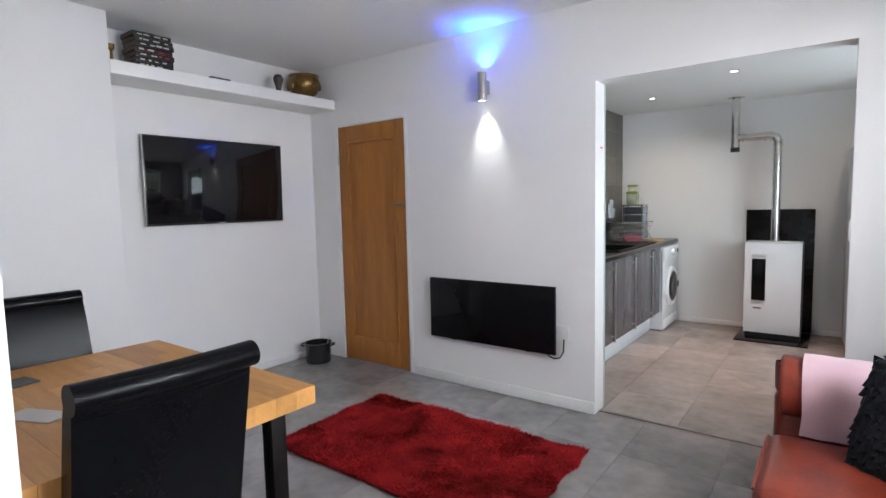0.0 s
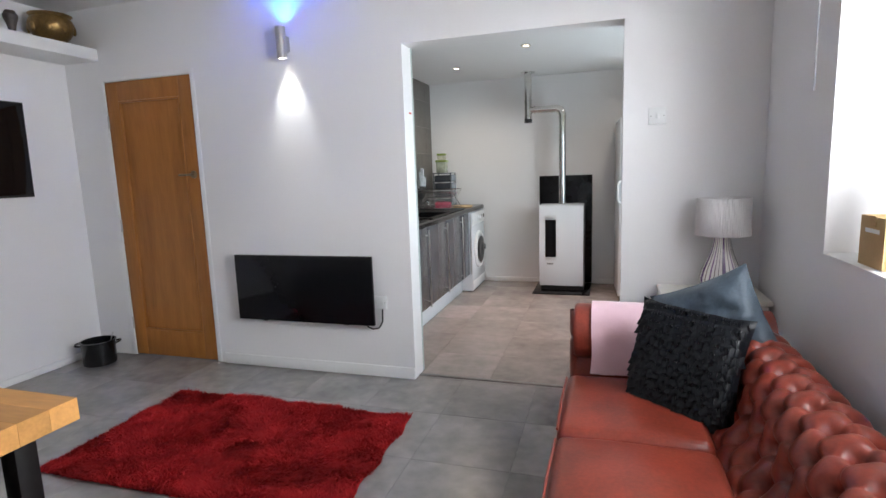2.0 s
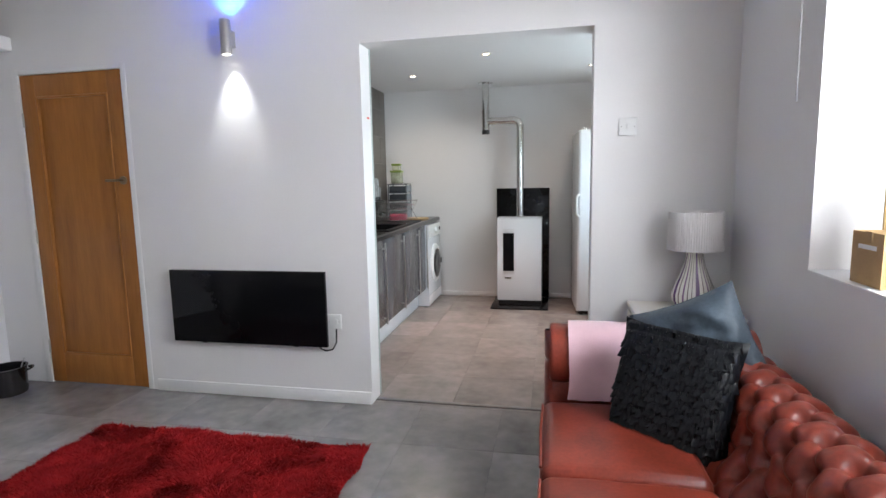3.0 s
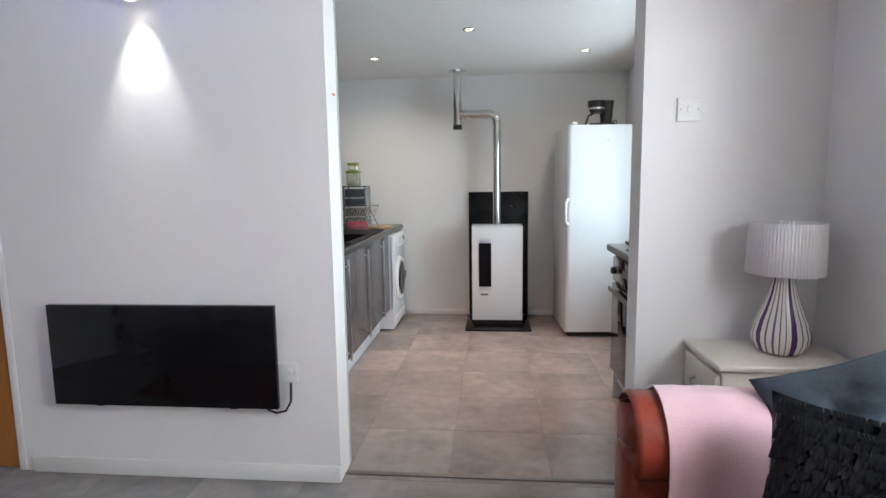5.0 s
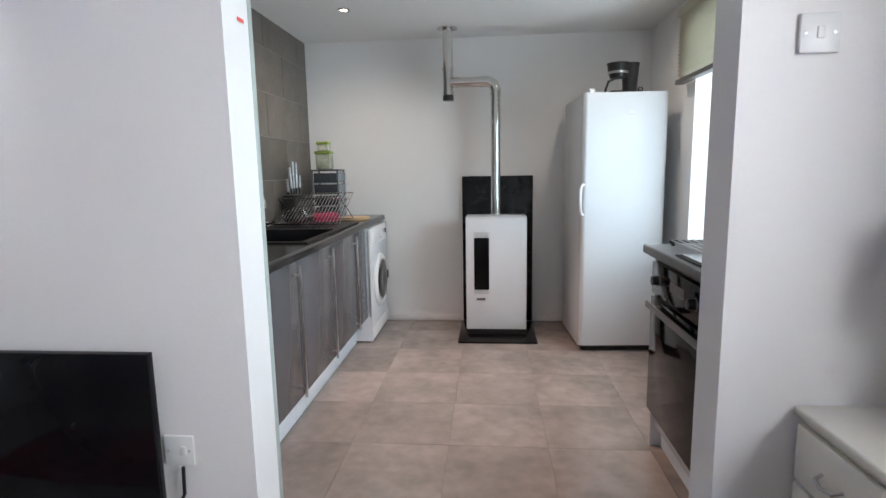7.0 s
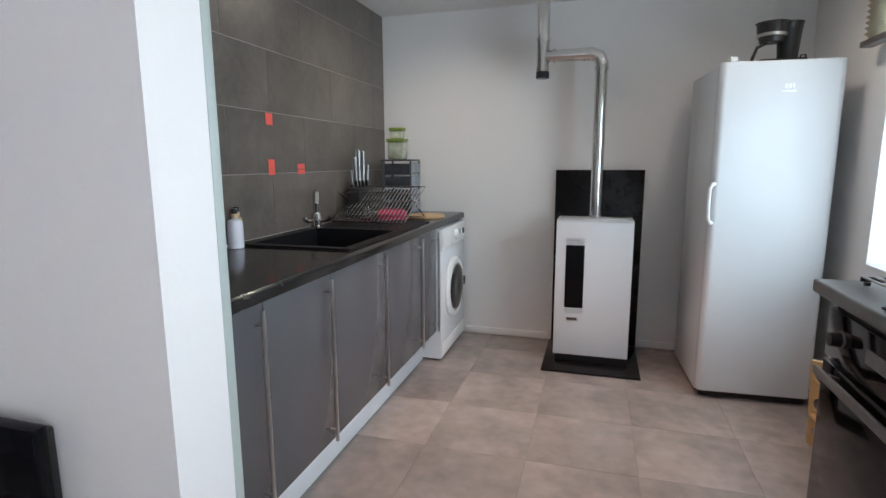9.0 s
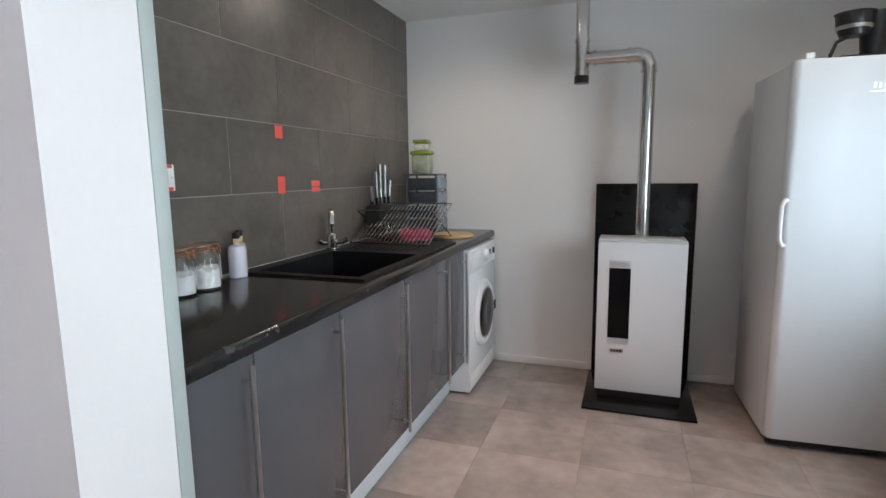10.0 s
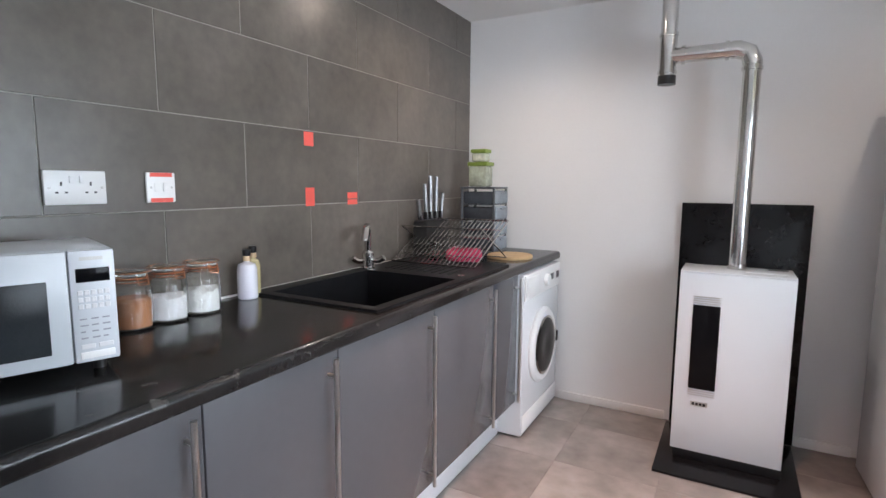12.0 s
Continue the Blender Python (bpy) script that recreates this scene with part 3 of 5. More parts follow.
        # padded front panel, pinched at the neck below the scroll
        def front(u, v, ym=ym):
            z = 0.11 + 0.575 * u
            half = 0.072 + 0.016 * math.exp(-((z - 0.65) / 0.05) ** 2) - 0.012 * math.exp(-((z - 0.568) / 0.018) ** 2) + 0.006 * math.exp(-((z - 0.48) / 0.07) ** 2)
            half *= math.sqrt(max(0.0, 1 - max(0.0, (z - 0.62) / 0.066) ** 2)) if z > 0.62 else 1
            q = 2 * v - 1
            dome = 0.020 * (1 - abs(q) ** 3) - 0.010 * math.exp(-((z - 0.568) / 0.010) ** 2)
            return x0 + 0.024 - dome - 0.012 * (1 - abs(q) ** 6), ym + half * q, z

        panel = grid_surface(front, 60, 20)
        part("front_panel", panel, REDLEATHER, arm, angle=80)


chesterfield()


def bedside_cabinet():
    c = thing("bedside_cabinet", (-0.03, 4.98, 0), "cream painted two-drawer bedside cabinet", "cabinet")
    cream = material("cream_paint", (0.72, 0.68, 0.60), 0.35, var=0.02, scale=4, fine=80, bump=0.03)
    part("body", box(-0.215, 0.22, -0.15, 0.155, 0.03, 0.635, 0.004), cream, c)
    part("top", box(-0.235, 0.235, -0.165, 0.16, 0.636, 0.66, 0.008, seg=3), cream, c)
    part("plinth", box(-0.20, 0.21, -0.14, 0.15, 0, 0.03), cream, c)
    for z0, z1 in ((0.475, 0.62), (0.32, 0.465), (0.05, 0.31)):
        d = part("drawer_front", box(-0.232, -0.2155, -0.14, 0.145, z0, z1, 0.004), cream, c)
        zc = (z0 + z1) / 2
        part("handle", tube([(-0.232, -0.035, zc), (-0.252, -0.03, zc - 0.008), (-0.258, 0.0, zc - 0.012), (-0.252, 0.03, zc - 0.008), (-0.232, 0.035, zc)], 0.0045, seg=8), STEEL, d, "thin metal bow handle")


bedside_cabinet()


def table_lamp():
    l = thing("table_lamp", (0.014, 4.985, 0.661), "table lamp with purple striped ceramic base and pleated white shade", "lamp")
    stripe = bpy.data.materials.new("striped_glaze")
    stripe.use_nodes = True
    nt = stripe.node_tree
    n, link = nt.nodes, nt.links.new
    tc, sep, at2 = n.new("ShaderNodeTexCoord"), n.new("ShaderNodeSeparateXYZ"), n.new("ShaderNodeMath")
    link(tc.outputs["Object"], sep.inputs[0])
    at2.operation = "ARCTAN2"
    link(sep.outputs["Y"], at2.inputs[0])
    link(sep.outputs["X"], at2.inputs[1])
    noi = n.new("ShaderNodeMath")
    noi.operation = "MULTIPLY_ADD"
    noi.inputs[1].default_value, noi.inputs[2].default_value = 5 / (2 * math.pi), 10.35
    link(at2.outputs[0], noi.inputs[0])
    frac = n.new("ShaderNodeMath")
    frac.operation = "FRACT"
    link(noi.outputs[0], frac.inputs[0])
    noi = frac
    ramp = n.new("ShaderNodeValToRGB")
    cr = ramp.color_ramp
    cr.interpolation = "CONSTANT"
    cr.elements[0].position, cr.elements[0].color = 0.0, (0.10, 0.045, 0.13, 1)
    cr.elements[1].position, cr.elements[1].color = 0.16, (0.72, 0.67, 0.62, 1)
    for pos, col in ((0.30, (0.14, 0.10, 0.10, 1)), (0.345, (0.74, 0.70, 0.65, 1)), (0.50, (0.20, 0.10, 0.22, 1)), (0.56, (0.74, 0.70, 0.66, 1)), (0.68, (0.13, 0.10, 0.10, 1)), (0.715, (0.74, 0.70, 0.66, 1)), (0.84, (0.16, 0.12, 0.12, 1)), (0.87, (0.74, 0.70, 0.66, 1))):
        e = cr.elements.new(pos)
        e.color = col
    link(noi.outputs[0], ramp.inputs[0])
    link(ramp.outputs[0], n["Principled BSDF"].inputs["Base Color"])
    n["Principled BSDF"].inputs["Roughness"].default_value = 0.15
    part("base", lathe([(0.001, 0.0), (0.066, 0.0), (0.084, 0.012), (0.100, 0.045), (0.102, 0.075), (0.090, 0.12), (0.068, 0.17), (0.050, 0.22), (0.040, 0.265), (0.038, 0.297), (0.001, 0.299)], seg=48, ripple=0.012, waves=24), stripe, l, "purple and cream striped ceramic base")
    part("stem", lathe([(0.012, 0.297), (0.012, 0.38)], seg=12), STEEL, l)
    l.scale = (0.93, 0.93, 0.97)
    shade = material("pleated_white_fabric", (0.74, 0.71, 0.70), 0.8, var=0.03, scale=6, fine=140, bump=0.05)
    sh = bmesh.new()
    seg = 288
    rings = []
    for k, (r, z) in enumerate(((0.127, 0.293), (0.130, 0.297), (0.126, 0.474), (0.123, 0.478), (0.119, 0.474), (0.123, 0.299))):
        rings.append([sh.verts.new(((r + 0.0022 * math.cos(i * math.pi / 2)) * math.cos(2 * math.pi * i / seg),
                                    (r + 0.0022 * math.cos(i * math.pi / 2)) * math.sin(2 * math.pi * i / seg), z)) for i in range(seg)])
    for a, b in zip(rings, rings[1:]):
        for i in range(seg):
            sh.faces.new((a[i], a[(i + 1) % seg], b[(i + 1) % seg], b[i]))
    part("shade", sh, shade, l, "pleated white drum shade", angle=80)


table_lamp()

# ---- kitchen: sink side ----
GAPS = [PY1 + 0.004, 5.745, 6.16, 6.68, 7.21, 7.52]


def base_unit(y0, y1):
    c = thing("base_cabinet", (KX, (y0 + y1) / 2, 0), "grey gloss base cabinet with a long steel bar handle", "cabinet", group="sink side base cabinets")
    h = (y1 - y0) / 2
    part("carcass", box(0.012, 0.556, -h + 0.001, h - 0.001, 0.198, 0.70 if 6.2 < (y0 + y1) / 2 < 7.0 else 0.858), CARCASS, c)
    d = part("door", box(0.560, 0.582, -h + 0.002, h - 0.002, 0.196, 0.856, 0.002), GREYGLOSS, c, "grey high-gloss door")
    y = h - 0.04
    hd = part("handle", tube([(0.610, y, 0.206), (0.610, y, 0.836)], 0.007, seg=12), STEEL, d, "long brushed steel bar handle")
    for z in (0.25, 0.79):
        part("post", tube([(0.581, y, z), (0.612, y, z)], 0.005, seg=8), STEEL, hd)


for a, b in zip(GAPS, GAPS[1:]):
    base_unit(a, b)
solo("plinth", box(KX + 0.05, KX + 0.488, PY1 + 0.004, 7.515, 0, 0.195, 0.002), STEELFOIL, "pale metallic plinth under the base cabinets", "plinth")


def worktop():
    x0, x1, y0, y1, z0, z1 = KX + 0.001, -1.880, PY1 + 0.004, KY - 0.002, 0.858, 0.900
    sx0, sx1, sy0, sy1 = -2.42, -1.945, 6.385, 6.975
    bm = bmesh.new()
    # slab round the bowl's cut-out with a rolled front edge
    prof = [(x0, z0), (x1 - 0.004, z0), (x1, z0 + 0.005)] + [(x1 - 0.018 + 0.018 * math.cos(a), z1 - 0.018 + 0.018 * math.sin(a)) for a in [math.pi / 2 * k / 6 for k in range(7)]] + [(x0, z1)]
    for a, b in ((y0, sy0), (sy1, y1)):
        f0 = [bm.verts.new((x, a, z)) for x, z in prof]
        f1 = [bm.verts.new((x, b, z)) for x, z in prof]
        bm.faces.new(f0)
        bm.faces.new(list(reversed(f1)))
        for i in range(len(prof)):
            j = (i + 1) % len(prof)
            bm.faces.new((f0[i], f1[i], f1[j], f0[j]))
    front = [(sx1, z0)] + prof[1:-1] + [(sx1, z1)]
    f0 = [bm.verts.new((x, sy0, z)) for x, z in front]
    f1 = [bm.verts.new((x, sy1, z)) for x, z in front]
    for i in range(len(front)):
        j = (i + 1) % len(front)
        bm.faces.new((f0[i], f1[i], f1[j], f0[j]))
    add_box(bm, x0, sx0, sy0, sy1, z0, z1)
    bmesh.ops.remove_doubles(bm, verts=bm.verts, dist=0.0002)
    solo("worktop", bm, WORKTOP, "black granite-effect worktop with a rounded front edge", "worktop")
    setting("trim_worktop", box(KX - 0.002, KX + 0.006, PY1 + 0.004, KY - 0.004, 0.9005, 0.908, 0.002), TRIM, "white sealant line behind the worktop", "trim")


worktop()


def sink():
    s = thing("sink", (0, 0, 0.9), "black composite sink with one bowl and a ribbed drainer", "sink")
    comp = material("black_composite", (0.007, 0.007, 0.008), 0.4, var=0.15, scale=20, fine=220, bump=0.04, spec=0.2)
    x0, x1, y0, y1 = -2.474, -1.922, 6.362, 7.43
    bx0, bx1, by0, by1 = -2.405, -1.962, 6.402, 6.955
    bm = bmesh.new()
    for a, b, c, d in ((x0, x1, y0, by0), (x0, x1, by1, y1), (x0, bx0, by0, by1), (bx1, x1, by0, by1)):
        add_box(bm, a, b, c, d, 0.0008, 0.009)
    bmesh.ops.remove_doubles(bm, verts=bm.verts, dist=0.0002)
    part("rim", bm, comp, s)
    bowl = bmesh.new()
    add_box(bowl, bx0 - 0.006, bx0, by0 - 0.006, by1 + 0.006, -0.16, 0.002)
    add_box(bowl, bx1, bx1 + 0.006, by0 - 0.006, by1 + 0.006, -0.16, 0.002)
    add_box(bowl, bx0, bx1, by0 - 0.006, by0, -0.16, 0.002)
    add_box(bowl, bx0, bx1, by1, by1 + 0.006, -0.16, 0.002)
    add_box(bowl, bx0, bx1, by0, by1, -0.166, -0.16)
    part("bowl", bowl, comp, s)
    part("drain", lathe([(0.001, 0.0), (0.042, 0.0), (0.042, 0.004), (0.03, 0.003), (0.001, 0.002)], at=((bx0 + bx1) / 2, (by0 + by1) / 2, -0.16)), STEEL, s)
    for k in range(9):
        x = -2.36 + k * 0.04
        part("rib", box(x - 0.006, x + 0.006, 7.03, 7.37, 0.009, 0.013, 0.0025, seg=1), comp, s)
    part("overflow", lathe([(0.001, 0.0), (0.016, 0.0), (0.016, 0.003), (0.001, 0.003)], seg=16, at=(-1.975, 7.03, 0.009)), CHROME, s)


def tap():
    t = thing("mixer_tap", (-2.425, 6.985, 0.909), "chrome mixer tap with two levers", "tap", -50)
    t.scale = (1.12, 1.12, 1.05)
    part("body", lathe([(0.001, 0), (0.029, 0), (0.029, 0.008), (0.024, 0.012), (0.024, 0.070), (0.018, 0.078), (0.001, 0.08)], seg=20), CHROME, t)
    pts = [(0, 0, 0.05), (0, 0, 0.14), (0.012, -0.002, 0.172), (0.045, -0.006, 0.186), (0.085, -0.012, 0.176), (0.105, -0.016, 0.15), (0.108, -0.017, 0.132)]
    part("spout", tube([Vector(p) for p in pts], 0.0135, seg=14), CHROME, t)
    for s in (-1, 1):
        part("lever", tube([(0, s * 0.018, 0.034), (0.01, s * 0.045, 0.036), (0.02, s * 0.062, 0.05)], 0.012, seg=10), CHROME, t)


sink()
tap()


def washing_machine():
    w = thing("washing_machine", (-1.872, 7.80, 0), "white front-loading washing machine under the worktop", "washing machine")
    part("body", box(-0.56, 0, -0.292, 0.290, 0.012, 0.848, 0.008), WHITEMETAL, w)
    part("fascia", box(0.0005, 0.008, -0.289, 0.287, 0.715, 0.845, 0.003), WHITEPLASTIC, w)
    part("detergent_drawer", box(0.008, 0.014, -0.28, -0.10, 0.735, 0.83, 0.003), WHITEPLASTIC, w)
    dial = lathe([(0.001, 0), (0.034, 0), (0.030, 0.02), (0.001, 0.022)], seg=24)
    part("dial", dial, WHITEPLASTIC, w).matrix_basis = pose(0.008, 0.03, 0.78, 0, 90, 0)
    part("display", box(0.008, 0.0105, 0.10, 0.16, 0.765, 0.80, 0.001), BLACKPLASTIC, w)
    part("button", box(0.008, 0.014, 0.215, 0.25, 0.762, 0.80, 0.002), BLACKPLASTIC, w)
    ring = lathe([(0.155, 0), (0.205, 0), (0.205, 0.012), (0.190, 0.026), (0.158, 0.026), (0.150, 0.012), (0.150, 0.0)], seg=48)
    d = part("door_ring", ring, WHITEPLASTIC, w)
    d.matrix_basis = pose(0.0005, -0.01, 0.43, 0, 90, 0)
    bowl = lathe([(0.001, 0.03), (0.06, 0.034), (0.11, 0.038), (0.145, 0.032), (0.152, 0.016), (0.152, 0.008)], seg=40)
    part("door_glass", bowl, BLACKGLASS, d, "dark round door glass")
    part("door_trim", lathe([(0.149, 0.02), (0.160, 0.03), (0.152, 0.034), (0.146, 0.03)], seg=48), CHROME, d)
    part("latch", box(-0.03, 0.03, -0.212, -0.19, 0.012, 0.034, 0.003), BLACKPLASTIC, d).matrix_basis = pose(0, 0, 0, 0, 0, 180)
    part("kick_panel", box(0.0005, 0.006, -0.285, 0.283, 0.03, 0.12, 0.003), WHITEPLASTIC, w)
    for y in (-0.25, 0.25):
        part("foot", lathe([(0.02, 0), (0.02, 0.014)], seg=14, at=(-0.05, y, 0)), BLACKPLASTIC, w)


washing_machine()


# ---- kitchen: stove, fridge, oven ----
def pellet_stove():
    s = thing("pellet_stove", (0, 0, 0), "slim white pellet stove with black sides and a narrow window", "stove")
    x0, x1, y0, y1, z0, z1 = -1.19, -0.742, 7.69, 7.985, 0.055, 0.905
    part("casing", box(x0 + 0.012, x1 + 0.004, y0 + 0.03, y1, z0 - 0.02, z1 - 0.012, 0.006), material("black_steel", (0.015, 0.015, 0.016), 0.4, metal=0.2, var=0.1), s, "matt black steel casing")
    part("front_panel", box(x0, x1, y0, y0 + 0.028, z0 + 0.005, z1 - 0.004, 0.004), WHITEMETAL, s)
    for a, b in ((x0, x0 + 0.010), (x1 - 0.008, x1)):
        part("side_strip", box(a, b, y0 + 0.028, y0 + 0.06, z0 + 0.005, z1 - 0.004, 0.002), WHITEMETAL, s)
    part("top_panel", box(x0, x1, y0 - 0.002, y1 - 0.04, z1 - 0.0035, z1 + 0.004, 0.003), WHITEMETAL, s)
    part("lid", box(x0 + 0.26, x1 - 0.03, y0 + 0.06, y0 + 0.16, z1 + 0.0045, z1 + 0.009, 0.002), WHITEMETAL, s)
    part("display", box(x1 - 0.10, x1 - 0.02, y0 + 0.19, y0 + 0.23, z1 + 0.0045, z1 + 0.007, 0.001), BLACKPLASTIC, s)
    part("window", box(-1.129, -1.018, y0 - 0.004, y0 - 0.0005, 0.365, 0.757, 0.001), BLACKGLASS, s, "narrow dark glass window")
    for z in (0.765, 0.775, 0.785, 0.795, 0.335, 0.345, 0.355):
        part("vent_slot", box(-1.129, -1.018, y0 - 0.0015, y0 - 0.0004, z - 0.002, z + 0.002), STEEL, s)
    part("badge", box(-1.115, -1.045, y0 - 0.003, y0 - 0.0005, 0.282, 0.304, 0.001), STEEL, s)
    for a in range(4):
        part("badge_mark", box(-1.108 + a * 0.015, -1.098 + a * 0.015, y0 - 0.004, y0 - 0.0032, 0.287, 0.299), BLACKPLASTIC, s)
    part("base", box(x0 + 0.012, x1 + 0.002, y0 + 0.012, y1 - 0.01, 0.0135, 0.056, 0.002), BLACKPLASTIC, s, "black recessed base")
    part("side_knob", box(x0 - 0.012, x0 + 0.012, y0 + 0.12, y0 + 0.16, 0.40, 0.46, 0.004), BLACKPLASTIC, s)


def flue():
    f = thing("flue_pipe", (0, 0, 0), "polished steel flue pipe running up to the ceiling", "flue")
    y, r = 7.86, 0.0365
    xa, xb, zh = -0.966, -1.316, 1.895
    part("lower_pipe", tube([(xa, y, 0.905), (xa, y, zh - 0.06)], r, seg=28), CHROME, f)
    bend = [(xa, y, zh - 0.07)] + [(xa - 0.06 + 0.06 * math.cos(a), y, zh - 0.06 + 0.06 * math.sin(a)) for a in (0, 0.79, 1.57)] + [(xa - 0.085, y, zh)]
    part("elbow", tube(bend, r + 0.003, seg=28), CHROME, f, angle=15)
    part("cross_pipe", tube([(xa - 0.08, y, zh), (xb, y, zh)], r - 0.001, seg=28), CHROME, f)
    part("tee", tube([(xb, y, 1.80), (xb, y, 1.99)], r + 0.002, seg=28), CHROME, f)
    part("upper_pipe", tube([(xb, y, 1.985), (xb, y, KCEIL - 0.002)], r, seg=28), CHROME, f)
    part("end_cap", tube([(xb, y, 1.765), (xb, y, 1.805)], r + 0.004, seg=28), BLACKPLASTIC, f, "black end cap")
    part("ceiling_collar", lathe([(0.04, -0.006), (0.075, -0.006), (0.075, -0.001), (0.04, -0.001)], at=(xb, y, KCEIL)), CHROME, f)
    for a, b in (((xa, y, 1.80), (xa, y, 1.815)), ((xa - 0.095, y, zh), (xa - 0.110, y, zh)), ((xb + 0.06, y, zh), (xb + 0.075, y, zh)), ((xb, y, 1.985), (xb, y, 2.0)), ((xb, y, 1.815), (xb, y, 1.828)), ((xa, y, 0.91), (xa, y, 0.925))):
        part("joint_ring", tube([a, b], r + 0.006, seg=28), CHROME, f)


pellet_stove()
flue()
SLAB = material("black_granite_slab", (0.007, 0.007, 0.008), 0.20, spec=0.25, var=0.2, scale=10, fine=120, bump=0.01)
solo("wall_slab", box(-1.232, -0.668, KY - 0.045, KY - 0.002, 0.014, 1.203, 0.002), SLAB, "polished black slab on the wall behind the stove", "heat shield")
solo("hearth_slab", box(-1.247, -0.672, 7.525, KY - 0.046, 0.001, 0.013, 0.002), SLAB, "polished black hearth slab under the stove", "hearth")


def fridge():
    f = thing("fridge", (-0.409, 7.37, 0), "tall white fridge with a bow handle", "fridge", 3)
    w, d, h = 0.545, 0.605, 1.730
    part("body", box(0.003, w - 0.003, 0.062, d, 0.03, h - 0.004, 0.006), WHITEMETAL, f)
    m = box(0, w, 0, 0.055, 0.045, h)
    bmesh.ops.bevel(m, geom=[e for e in m.edges if abs(e.verts[0].co.z - e.verts[1].co.z) > 1 and e.verts[0].co.y < 0.01], offset=0.032, segments=6, profile=0.5, affect="EDGES")
    bmesh.ops.bevel(m, geom=[e for e in m.edges if abs(e.verts[0].co.z - e.verts[1].co.z) < 0.01], offset=0.006, segments=2, profile=0.5, affect="EDGES")
    dr = part("door", m, WHITEMETAL, f)
    part("seal", box(0.012, w - 0.012, 0.054, 0.064, 0.055, h - 0.012), material("grey_rubber", (0.25, 0.25, 0.25), 0.7), f)
    part("kick_plate", box(0.02, w - 0.02, 0.035, 0.06, 0.012, 0.043), BLACKPLASTIC, f)
    part("hinge_cap", box(0.04, 0.075, 0.01, 0.05, h + 0.0005, h + 0.025, 0.004), WHITEPLASTIC, f)
    part("handle", tube([(0.020, 0.012, 1.145), (0.002, 0.000, 1.142), (-0.010, -0.008, 1.118), (-0.012, -0.010, 1.045), (-0.010, -0.008, 0.972), (0.002, 0.000, 0.948), (0.020, 0.012, 0.945)], 0.0095, seg=12), WHITEPLASTIC, dr, "white bow handle")
    for k, a in enumerate((0.285, 0.303, 0.318)):
        part("logo_bar", box(a, a + 0.010, -0.0008, 0.001, 1.60, 1.622), STEEL, dr)
    part("logo_bar", box(0.275, 0.335, -0.0008, 0.001, 1.583, 1.589), STEEL, dr)
    for x in (0.05, w - 0.05):
        for y in (0.07, d - 0.05):
            part("foot", lathe([(0.018, 0), (0.018, 0.032)], seg=12, at=(x, y, 0)), BLACKPLASTIC, f)


fridge()


